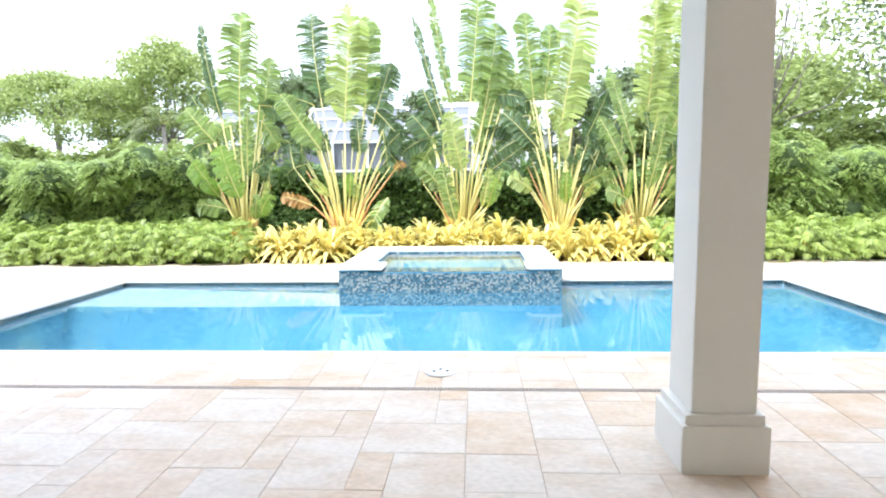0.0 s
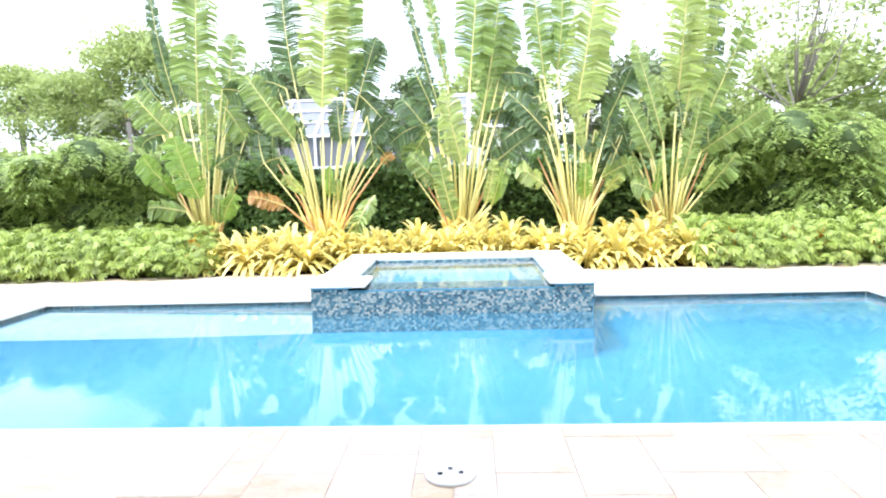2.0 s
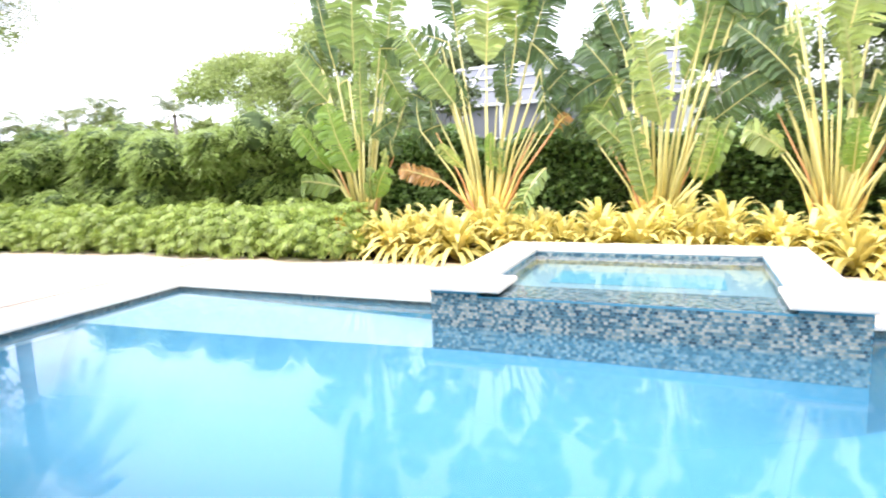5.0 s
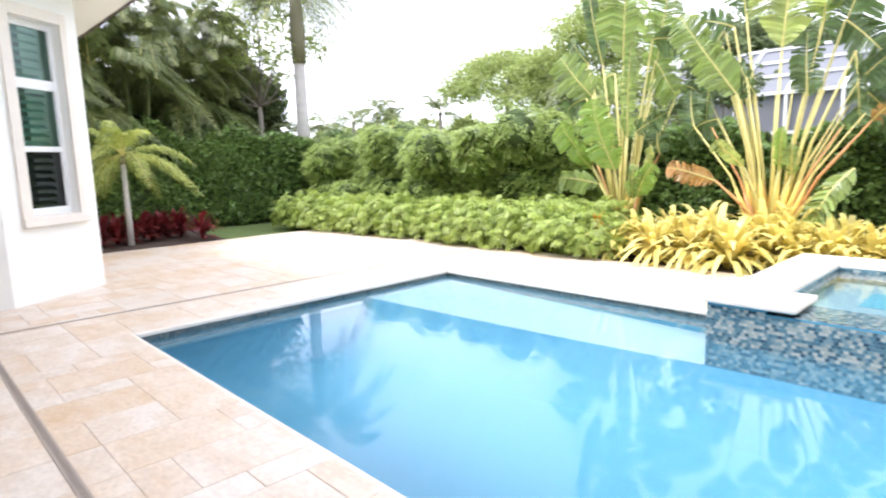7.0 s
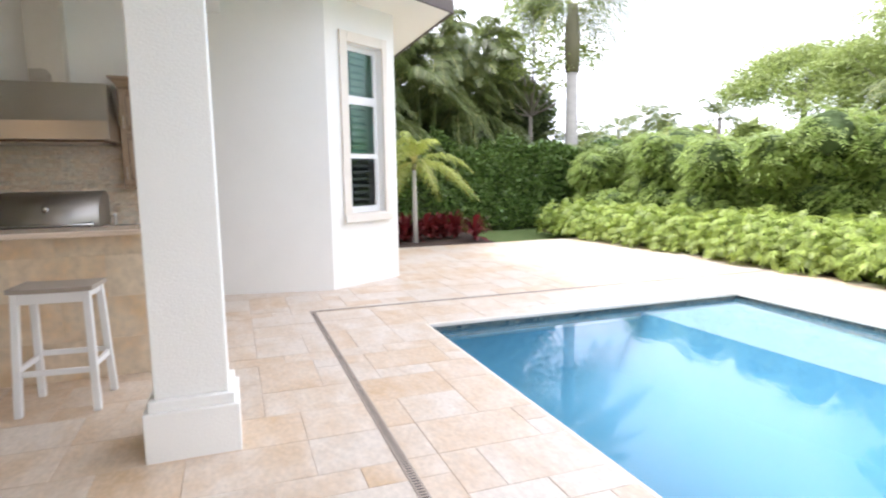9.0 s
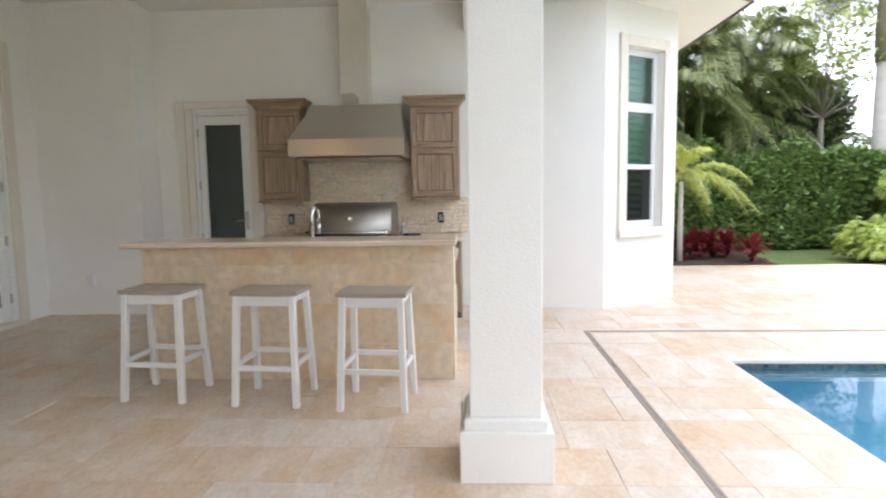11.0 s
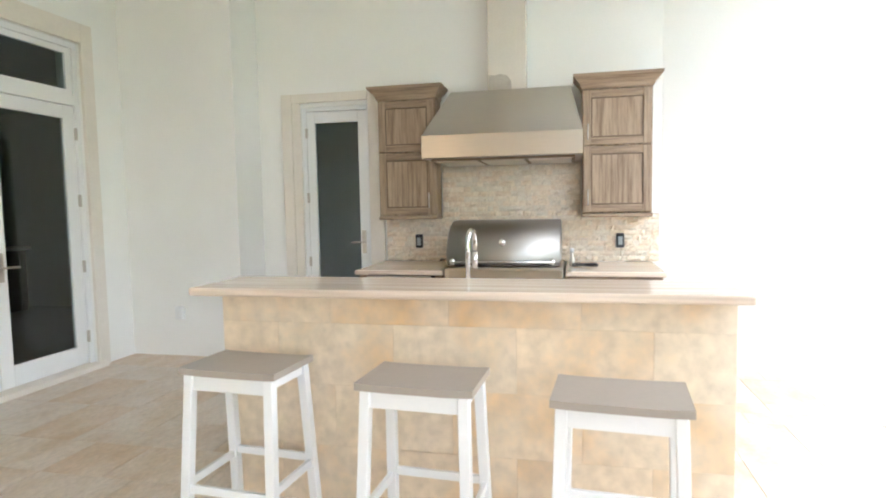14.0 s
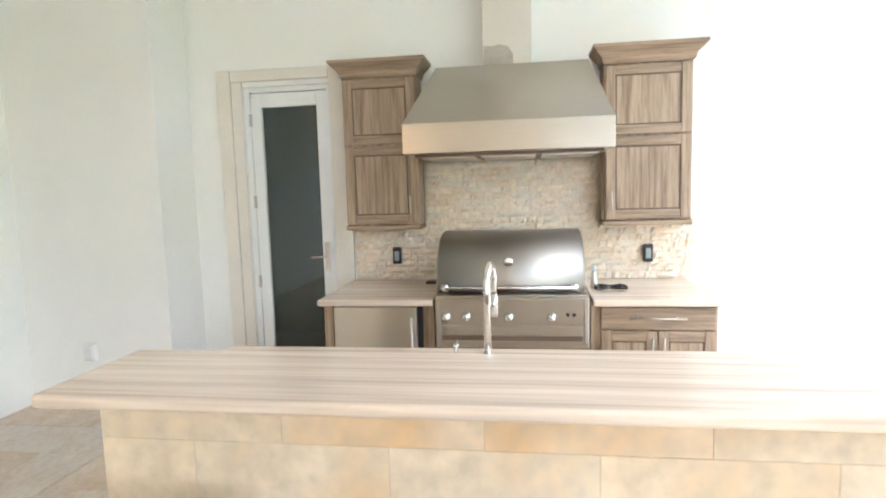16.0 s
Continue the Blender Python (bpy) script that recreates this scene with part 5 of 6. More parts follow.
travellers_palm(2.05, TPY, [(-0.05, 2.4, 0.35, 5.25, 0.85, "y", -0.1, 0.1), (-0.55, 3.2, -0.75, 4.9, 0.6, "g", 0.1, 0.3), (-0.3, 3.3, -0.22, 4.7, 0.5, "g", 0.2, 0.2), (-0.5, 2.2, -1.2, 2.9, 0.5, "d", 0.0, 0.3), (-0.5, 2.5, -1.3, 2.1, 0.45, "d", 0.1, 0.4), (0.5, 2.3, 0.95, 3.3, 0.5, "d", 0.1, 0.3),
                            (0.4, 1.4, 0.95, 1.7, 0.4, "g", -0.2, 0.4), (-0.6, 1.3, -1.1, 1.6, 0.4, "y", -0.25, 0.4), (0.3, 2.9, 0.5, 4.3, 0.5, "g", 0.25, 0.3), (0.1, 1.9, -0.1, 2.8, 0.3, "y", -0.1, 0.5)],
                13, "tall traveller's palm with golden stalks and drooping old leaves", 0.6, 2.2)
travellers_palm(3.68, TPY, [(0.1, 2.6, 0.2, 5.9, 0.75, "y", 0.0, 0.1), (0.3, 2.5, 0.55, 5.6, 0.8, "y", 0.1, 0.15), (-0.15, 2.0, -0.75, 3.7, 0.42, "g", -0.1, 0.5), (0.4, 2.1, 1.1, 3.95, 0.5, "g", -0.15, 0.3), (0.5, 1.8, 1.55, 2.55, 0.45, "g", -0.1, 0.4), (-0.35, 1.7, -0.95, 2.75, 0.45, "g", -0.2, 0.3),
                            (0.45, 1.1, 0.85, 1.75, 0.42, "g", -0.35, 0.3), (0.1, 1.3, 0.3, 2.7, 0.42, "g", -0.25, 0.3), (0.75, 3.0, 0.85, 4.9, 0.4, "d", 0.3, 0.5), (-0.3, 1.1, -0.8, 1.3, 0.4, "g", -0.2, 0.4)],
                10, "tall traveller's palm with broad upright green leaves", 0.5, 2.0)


# low plants
def rosette(seed, n_, length, m, label, category, group, name, width=0.032, lift=(0.35, 1.25), arch=0.28):
    r = random.Random(seed)
    t = thing(name, (0, 0, 0), label, category, group)
    s = Soup()
    for k in range(n_):
        a, el = r.uniform(0, 2 * math.pi), r.uniform(*lift)
        ln = length * r.uniform(0.7, 1.15)
        d = vec(math.cos(a) * math.cos(el), math.sin(a) * math.cos(el), math.sin(el))
        base = vec(d.x * 0.03, d.y * 0.03, r.uniform(0.02, 0.22))
        tip = base + d * ln - Z * ln * arch * math.cos(el)
        strap(s, base, tip, width * r.uniform(0.8, 1.25), Z * ln * (0.09 + 0.25 * arch), seg=6)
    tagged(part("foliage", s.mesh("foliage", m), m, t), kind="stuff")
    return t


def scatter(t, spots, rmin, rmax, rr):
    for k, (x, y, z) in enumerate(spots):
        sc = rr.uniform(rmin, rmax)
        m = pose(x, y, z, 0, 0, rr.uniform(0, 360))
        o = t if k == 0 else copy_thing(t, m)
        o.matrix_basis = m
        o.scale = (sc, sc, sc)


yel = [rosette(s_, 84, 0.60, L_YEL, "yellow and cream striped bromeliad with arching strap leaves", "bromeliad", "yellow bromeliads behind the spa", "yellow_bromeliad", 0.048, (0.05, 1.12), 0.5) for s_ in (1, 2, 3)]
sp = [[], [], []]
k = 0
for row, (y, n_, x0, x1) in enumerate(((11.24, 15, -4.2, 3.7), (11.6, 14, -4.0, 3.5), (11.98, 13, -3.7, 3.2))):
    for i in range(n_):
        x = x0 + (x1 - x0) * i / (n_ - 1) + RU(-0.12, 0.12)
        sp[k % 3].append((x, y + RU(-0.08, 0.08) + (0.24 if SX0 - 0.3 < x < SX1 + 0.3 and row == 0 else 0), -0.02 + row * 0.07))
        k += 1
for t_, q in zip(yel, sp):
    scatter(t_, q, 0.9, 1.25, prng)


def lobed_clump(seed, n_=190):
    """A knee-high clump of lobed leaves on stalks."""
    r = random.Random(seed)
    t = thing("philodendron", (0, 0, 0), "green philodendron shrub with deeply lobed glossy leaves", "shrub", "philodendrons edging the terrace")
    s, st_ = Soup(), Soup()
    for k in range(n_):
        a = r.uniform(0, 2 * math.pi)
        rad = 0.40 * math.sqrt(r.random())
        h = 0.76 * math.sqrt(max(0.02, 1 - (rad / 0.44) ** 2)) * r.uniform(0.28, 1.06)
        c = vec(rad * math.cos(a), rad * math.sin(a), h)
        strap(st_, vec(c.x * 0.2, c.y * 0.2, 0), c, 0.006, vec(0, 0, 0.05), seg=3)
        yaw, pitch = a + r.uniform(-0.7, 0.7), r.uniform(-0.25, 0.75) + rad
        m3 = (Matrix.Rotation(yaw, 3, "Z") @ Matrix.Rotation(pitch, 3, "Y") @ Matrix.Rotation(r.uniform(-0.5, 0.5), 3, "X"))
        ln = r.uniform(0.10, 0.165)
        for j in range(7):
            b_ = (j - 3) * 0.5
            l_ = ln * (1 - 0.10 * abs(j - 3)) * r.uniform(0.85, 1.1)
            d = vec(math.cos(b_), math.sin(b_), -0.18 * abs(j - 3) * 0.4)
            o = vec(0.045 * (1 - abs(j - 3) / 3.6), 0, 0)
            q = d.cross(Z).normalized() * 0.0105
            pts = [o - q * 0.6, o + d * l_ * 0.55 - q - Z * 0.01, o + d * l_ - Z * l_ * 0.22, o + d * l_ * 0.55 + q - Z * 0.01, o + q * 0.6]
            s.face(*[c + m3 @ p for p in pts])
    tagged(part("foliage", s.mesh("foliage", L_XAN), L_XAN, t), kind="stuff")
    tagged(part("stem", st_.mesh("stem", L_HEDGE), L_HEDGE, t), kind="stuff")
    return t


xs = [lobed_clump(20 + k) for k in range(4)]
sp = [[], [], [], []]
k = 0
for row, y in enumerate((11.06, 11.45, 11.88, 12.3)):
    n_ = 17
    for i in range(n_):
        x = -12.3 + (7.9 - 0.1 * row) * i / (n_ - 1)
        sp[k % 4].append((x + RU(-0.12, 0.12), y + RU(-0.08, 0.08) + max(0, (-9 - x)) * -0.12, -0.02))
        k += 1
    for i in range(13):
        x = 3.95 + 7.0 * i / 12
        sp[k % 4].append((x + RU(-0.12, 0.12), y + RU(-0.08, 0.08), -0.02))
        k += 1
for t_, q in zip(xs, sp):
    scatter(t_, q, 0.92, 1.18, prng)
orange = rosette(77, 26, 0.20, L_ORANGE, "small orange bromeliad bloom at the bed's edge", "flower", "orange blooms at the bed's edge", "orange_bloom", 0.018, (0.5, 1.4))
scatter(orange, [(x, y, 0.10) for x, y in ((-4.35, 11.1), (-7.4, 11.03), (4.25, 11.1), (5.1, 11.12), (-4.5, 11.3), (6.3, 11.06), (4.6, 11.3), (5.5, 11.0), (5.7, 11.25), (-9.6, 11.2))], 1.1, 1.6, prng)


def drooping_shrub(seed, h, rad, n_, name, label, m, group):
    """A big rounded shrub: many hanging sprays of narrow leaves round twigs and lumps coloured as inner shade."""
    r = random.Random(seed)
    t = thing(name, (0, 0, 0), label, "shrub", group)
    s = Soup()
    lobes = [(vec(r.uniform(-0.72, 0.72) * rad, r.uniform(-0.6, 0.6) * rad, h * r.uniform(0.15, 0.80)), rad * r.uniform(0.24, 0.44)) for _ in range(24)] + [(vec(0, 0, h * 0.40), rad * 0.66), (vec(0, 0, h * 0.68), rad * 0.46)]
    for k in range(n_):
        c, cr = lobes[r.randrange(len(lobes))]
        d = vec(r.gauss(0, 1), r.gauss(0, 1), r.gauss(0.25, 0.9)).normalized()
        p = c + d * cr * r.uniform(0.72, 1.04)
        if p.z < 0.06 or p.z > h * 1.04:
            continue
        out = vec(d.x, d.y, 0.15 + 0.3 * d.z)
        sp_len = r.uniform(0.12, 0.24)
        dirn = (out + vec(r.uniform(-0.5, 0.5), r.uniform(-0.5, 0.5), -0.35)).normalized()
        sd = dirn.cross(Z).normalized()
        for j in range(9):
            u = (j + 1) / 9
            q = p + dirn * sp_len * u - Z * 0.09 * u * u
            sg = 1 if j % 2 else -1
            ld = (dirn * 0.7 + sd * sg * 0.8 - Z * 0.35).normalized()
            ll = r.uniform(0.08, 0.14)
            w_ = ld.cross(vec(r.uniform(-0.4, 0.4), r.uniform(-0.4, 0.4), 1)).normalized() * 0.018
            s.face(q, q + ld * ll * 0.45 + w_, q + ld * ll, q + ld * ll * 0.45 - w_)
    tagged(part("foliage", s.mesh("foliage", m), m, t), kind="stuff")
    b = None
    for k in range(9):
        c, cr = lobes[k]
        b = tube([(0.05 * math.cos(k), 0.05 * math.sin(k), 0), tuple(c * 0.5 + vec(0, 0, 0.05)), tuple(c)], [0.035, 0.022, 0.008], 5, bm=b)
    tagged(part("stem", b, WOODY, t), kind="stuff")
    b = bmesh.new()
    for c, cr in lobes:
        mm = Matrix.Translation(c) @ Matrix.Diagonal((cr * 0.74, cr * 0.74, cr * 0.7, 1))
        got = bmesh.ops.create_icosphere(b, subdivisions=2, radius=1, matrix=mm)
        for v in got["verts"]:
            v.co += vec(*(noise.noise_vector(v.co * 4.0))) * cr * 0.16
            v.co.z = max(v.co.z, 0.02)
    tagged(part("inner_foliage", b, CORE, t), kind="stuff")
    return t


bu = [drooping_shrub(40 + k, 2.5, 1.2, 5200, "drooping_shrub", "large green podocarpus shrub with drooping feathery sprays", L_BUSH, "podocarpus shrubs behind the bed") for k in range(3)]
scatter(bu[0], [(-7.3, 13.0, -0.02), (-11.2, 12.9, -0.02), (6.2, 13.2, -0.02), (-15.2, 13.3, -0.02), (10.6, 13.3, -0.02)], 0.98, 1.08, prng)
scatter(bu[1], [(-9.1, 12.8, -0.02), (-13.2, 12.9, -0.02), (8.2, 13.4, -0.02), (-6.0, 14.4, -0.02)], 0.92, 1.02, prng)
scatter(bu[2], [(-10.1, 13.9, -0.02), (5.3, 14.2, -0.02), (-12.3, 13.9, -0.02), (9.5, 14.4, -0.02), (-8.2, 14.0, -0.02)], 0.9, 1.0, prng)


def hedge(name, x0, x1, y0, y1, h, n_, m, label, size=0.07):
    """A leafy hedge: oval leaves through its outer shell, over a solid core coloured as inner shade."""
    r = random.Random(int(abs(x0 * 7 + y0 * 13)))
    s = Soup()
    for k in range(n_):
        x, y = r.uniform(x0, x1), r.uniform(y0, y1)
        top = h * (0.86 + 0.34 * noise.noise((x * 0.9, y * 0.9, 3.1)) + 0.08 * noise.noise((x * 3, y * 3, 1)))
        z = top * (1 - r.random() ** 1.8)
        if r.random() < 0.55:
            if y1 - y0 < x1 - x0:
                y = y0 + r.random() ** 2 * 0.35 + 0.22 * noise.noise((x * 1.3, z * 1.3, 7))
            else:
                x = x1 - r.random() ** 2 * 0.35 + 0.22 * noise.noise((y * 1.3, z * 1.3, 7))
        d = vec(r.gauss(0, 1), r.gauss(-0.3, 1), r.gauss(0.0, 0.6)).normalized()
        u = d.cross(vec(r.gauss(0, 0.6), r.gauss(0, 0.6), 1)).normalized()
        ll = size * r.uniform(0.7, 1.3)
        w_ = ll * 0.33
        p = vec(x, y, z)
        s.face(p, p + d * ll * 0.4 + u * w_, p + d * ll, p + d * ll * 0.4 - u * w_)
    ob = solid(name, s.mesh(name, m), m, label, "hedge", kind="stuff")
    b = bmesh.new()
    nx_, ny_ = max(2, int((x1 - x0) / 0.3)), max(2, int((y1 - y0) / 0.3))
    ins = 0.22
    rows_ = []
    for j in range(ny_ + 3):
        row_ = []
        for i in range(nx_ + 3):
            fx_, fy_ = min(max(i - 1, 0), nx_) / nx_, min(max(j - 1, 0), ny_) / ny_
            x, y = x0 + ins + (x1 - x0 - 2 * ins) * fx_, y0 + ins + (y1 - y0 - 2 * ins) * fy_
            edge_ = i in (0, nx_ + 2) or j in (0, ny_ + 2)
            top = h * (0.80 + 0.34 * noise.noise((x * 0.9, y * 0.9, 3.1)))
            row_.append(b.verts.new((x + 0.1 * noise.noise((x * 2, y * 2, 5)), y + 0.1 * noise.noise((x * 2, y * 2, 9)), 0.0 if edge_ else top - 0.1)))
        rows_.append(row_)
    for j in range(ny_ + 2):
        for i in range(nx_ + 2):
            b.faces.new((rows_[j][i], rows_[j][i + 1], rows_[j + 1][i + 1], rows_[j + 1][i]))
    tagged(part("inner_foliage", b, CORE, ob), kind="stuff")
    return ob


hedge("hedge", -6.6, 11.5, 13.7, 15.0, 1.9, 62000, L_HEDGE, "dark green leafy hedge behind the palms", 0.115)
hedge("side_hedge", -18.5, -14.4, 5.6, 12.6, 2.35, 46000, L_HEDGE, "dark green leafy hedge beyond the side bed", 0.12)
hedge("tall_hedge", -21.5, -18.0, 4.0, 14.0, 4.4, 40000, L_TREE_D, "tall dark green screen of trees beyond the palms", 0.2)
hedge("back_woods", -8.5, 3.0, 16.8, 18.2, 1.75, 42000, L_TREE_D, "dusky green woods behind the hedge", 0.16)
hedge("back_woods", 3.0, 15.0, 16.8, 18.2, 3.0, 42000, L_TREE, "light green woods behind the hedge", 0.16)
hedge("far_woods", -30, -8, 22.5, 24.5, 3.3, 40000, L_TREE, "light green woods beyond the garden", 0.24)
hedge("low_hedge", -24, -14, 13.4, 15.0, 2.3, 16000, L_HEDGE, "green leafy hedge at the lawn's far side", 0.12)


def tree(x, y, h, crown_r, crown_h, n_clumps, per, m, label, size=0.12, trunk=0.14, flat=False, name="tree", gap=1.0):
    """A tapered trunk with forked limbs and a crown of leaf clumps with gaps."""
    r = random.Random(int(abs(x * 31 + y * 17)))
    t = thing(name, (x, y, -0.06), label, "tree")
    base = vec(x, y, -0.1)
    fork = vec(x + r.uniform(-0.2, 0.2), y, h - crown_h * 0.95)
    b = tube([base, (base + fork) * 0.5 + vec(0.05, 0, 0), fork], [trunk, trunk * 0.8, trunk * 0.62], 9)
    s = Soup()
    ends = []
    for k in range(n_clumps):
        a = r.uniform(0, 2 * math.pi)
        q = math.sqrt(r.random())
        if flat:
            c = vec(x + crown_r * q * math.cos(a), y + crown_r * q * math.sin(a), h - crown_h * (0.12 + 0.75 * q * q) + r.uniform(-0.25, 0.1))
        else:
            el = r.uniform(-0.7, 1.5)
            c = vec(x + crown_r * q * math.cos(a) * math.cos(el), y + crown_r * q * math.sin(a) * math.cos(el), h - crown_h * 0.5 + crown_h * 0.5 * math.sin(el) * r.uniform(0.6, 1))
        ends.append(c)
        cr = crown_r * (0.22 if flat else 0.26) * r.uniform(0.7, 1.3) * gap
        for j in range(per):
            d = vec(r.gauss(0, 1), r.gauss(0, 1), r.gauss(0, 0.55))
            p = c + d * cr * 0.55
            e = vec(r.gauss(0, 1), r.gauss(0, 1), r.gauss(-0.2, 0.5)).normalized()
            u = e.cross(vec(r.gauss(0, 0.7), r.gauss(0, 0.7), 1)).normalized()
            ll = size * r.uniform(0.7, 1.3)
            s.face(p, p + e * ll * 0.45 + u * ll * 0.3, p + e * ll, p + e * ll * 0.45 - u * ll * 0.3)
    part("trunk", b, BARK, t)
    for k in range(0, len(ends), max(1, len(ends) // 16)):
        c = ends[k]
        mid = (fork + c) * 0.5 + vec(r.uniform(-0.2, 0.2), r.uniform(-0.2, 0.2), -0.1 * crown_h)
        part("limb", tube([fork, mid, c], [trunk * 0.36, trunk * 0.18, trunk * 0.05], 5), BARK, t)
    tagged(part("crown", s.mesh("crown", m), m, t), kind="stuff")


tree(-21.2, 29.4, 7.3, 3.6, 2.6, 130, 190, L_TREE, "broad umbrella-shaped tree with feathery light green crown", 0.16, 0.2, True)
tree(-13.4, 26.0, 7.8, 2.9, 4.6, 110, 170, L_TREE, "light green spreading tree beyond the garden", 0.16, 0.16)
tree(-17.0, 27.5, 6.4, 2.6, 4.0, 90, 170, L_TREE, "light green tree beyond the garden", 0.16, 0.16)
tree(-4.9, 16.6, 3.8, 0.85, 2.6, 34, 110, L_TREE_D, "dusky green small tree behind the palms", 0.13, 0.08)
tree(-1.2, 16.4, 4.0, 0.85, 2.8, 34, 110, L_TREE_D, "dusky green small tree behind the palms", 0.13, 0.08)
tree(1.1, 16.0, 4.3, 0.9, 3.0, 36, 110, L_TREE, "green small tree behind the palms", 0.13, 0.08)
tree(3.2, 16.4, 4.0, 1.0, 2.8, 40, 110, L_TREE_D, "dusky green small tree behind the palms", 0.13, 0.08)
tree(5.6, 17.0, 3.9, 1.6, 2.6, 55, 110, L_TREE, "green small tree behind the hedge", 0.13, 0.08)
tree(8.6, 17.2, 8.4, 3.3, 5.8, 85, 85, L_TREE, "tall airy tree with a pale trunk and sparse leaves", 0.15, 0.11)
tree(12.6, 16.0, 8.8, 2.9, 6.0, 75, 110, L_TREE_D, "tall dark leafy tree at the garden's edge", 0.15, 0.2)
tree(-6.8, 16.8, 3.4, 1.6, 2.6, 55, 110, L_TREE, "light green shrubby tree behind the hedge", 0.12, 0.08)
tree(-16.8, 12.4, 7.4, 1.9, 4.4, 55, 90, L_TREE, "airy light green tree beside the royal palm", 0.13, 0.1)
for tx, ty, th, tr_ in ((-9, 32, 7.0, 3.5), (2, 34, 7.4, 4), (9, 33, 7.2, 4), (16, 30, 7, 4), (20, 22, 7, 4)):
    tree(tx, ty, th, tr_, th * 0.7, 90, 130, L_TREE_D if tx % 2 else L_TREE, "distant green tree on the skyline", 0.3, 0.2)


# palms with feather fronds
def frond(s, rib, base, d, length, droop, rr, width, n_=22, hang=0.5, leafw=0.016):
    side0 = d.cross(Z)
    side0 = side0.normalized() if side0.length > 0.01 else X.copy()
    pts = []
    for i in range(9):
        u = i / 8
        pts.append(base + d * length * u - Z * droop * length * u * u)
    for i in range(8):
        w_ = 0.014 * (1 - i / 9)
        rib.strip([pts[i] - side0 * w_, pts[i + 1] - side0 * w_], [pts[i] + side0 * w_, pts[i + 1] + side0 * w_])
    for i in range(n_):
        u = 0.14 + 0.86 * i / n_
        f = u * 8
        k = min(7, int(f))
        p = pts[k].lerp(pts[k + 1], f - k)
        ax = (pts[k + 1] - pts[k]).normalized()
        ln = width * math.sin(math.pi * (0.16 + 0.80 * u)) * rr.uniform(0.85, 1.1)
        for sg in (-1, 1):
            ld = (side0 * sg * 0.85 + ax * 0.55 + Z * rr.uniform(-0.1, 0.25)).normalized()
            tip = p + ld * ln - Z * hang * ln
            mid = p + ld * ln * 0.5 + Z * 0.02 * ln
            w_ = ax * leafw
            s.strip([p - w_ * 0.6, mid - w_, tip], [p + w_ * 0.6, mid + w_, tip])


def feather_palm(x, y, trunks, n_fronds, length, m, label, name="palm", bark=None, radius=0.06, lift=(0.2, 1.2), hang=0.5, width=0.42, shaft=0.0, group="", dens=22, leafw=0.016):
    r = random.Random(int(abs(x * 13 + y * 29)))
    t = thing(name, (x, y, -0.06), label, "palm", group)
    for tx, ty, h in trunks:
        top = vec(x + tx, y + ty, h)
        part("trunk", tube([(x + tx * 0.3, y + ty * 0.3, -0.08), (x + tx * 0.6, y + ty * 0.6, h * 0.5), tuple(top)], [radius * 1.25, radius, radius * 0.85], 10), bark or BARK, t)
        if shaft:
            part("crownshaft", tube([tuple(top), tuple(top + Z * shaft * 0.5), tuple(top + Z * shaft)], [radius * 1.05, radius * 1.2, radius * 0.8], 10), SHAFT, t)
        for k in range(n_fronds):
            a = 2 * math.pi * (k + r.uniform(-0.3, 0.3)) / n_fronds * 1.618 * 3
            el = r.uniform(*lift)
            d = vec(math.cos(a) * math.cos(el), math.sin(a) * math.cos(el), math.sin(el))
            s, rib = Soup(), Soup()
            frond(s, rib, top + Z * shaft, d, length * r.uniform(0.8, 1.1), 0.35 + 0.45 * math.cos(el), r, width, dens, hang, leafw)
            fo = part("frond", s.mesh("frond", m), m, t)
            part("rib", rib.mesh("rib", STALK), STALK, fo)


feather_palm(-15.36, 13.0, [(0, 0, 4.35)], 18, 3.1, L_PALM, "tall royal palm with a smooth grey trunk and drooping crown", "royal_palm", ROYALM, 0.19, (-0.1, 1.2), 0.75, 0.55, 1.9, dens=40, leafw=0.02)
feather_palm(-11.99, 7.1, [(0, 0, 1.55)], 18, 1.5, L_PALM_Y, "small bright green palm on a thin trunk in the mulch", "small_palm", ROYALM, 0.05, (0.05, 1.35), 0.55, 0.30, 0.15, dens=30, leafw=0.012)
for ax, ay, hs in ((-15.0, 7.2, (3.4, 4.2, 2.7)), (-15.9, 8.7, (4.4, 3.4, 5.0)), (-16.6, 10.2, (3.9, 4.8, 3.0)), (-17.0, 6.2, (4.6, 5.2, 3.8)), (-14.6, 5.9, (2.6, 3.4, 4.4)), (-18.0, 11.6, (3.6, 4.4, 2.8))):
    feather_palm(ax, ay, [(0.3, 0.2, hs[0]), (-0.3, 0.25, hs[1]), (0.05, -0.35, hs[2])], 17, 2.3, L_PALM, "tall dark areca palm clump with arching fronds", "areca_palm", L_PALM, 0.05, (0.1, 1.3), 0.6, 0.55, 0.3, "areca palms beside the bay", dens=46, leafw=0.02)
for ax, ay, h in ((-19.5, 19.0, 3.4), (-22.5, 18.5, 3.0), (-17.3, 20.5, 3.3), (-16.6, 13.7, 2.2), (-13.9, 15.2, 2.3), (-11.0, 21.0, 3.6), (-24.0, 21.0, 3.4)):
    feather_palm(ax, ay, [(0, 0, h)], 13, 1.7, L_PALM, "distant green palm above the hedge line", "distant_palm", BARK, 0.08, (0.0, 1.2), 0.4, 0.4, 0.1, "palms beyond the hedge", dens=18, leafw=0.024)

ti = [rosette(200 + k, 60, 0.42, L_RED, "dark red cordyline plant in the mulch bed", "shrub", "red cordylines in the side bed", "red_cordyline", 0.035, (0.1, 1.45)) for k in range(2)]
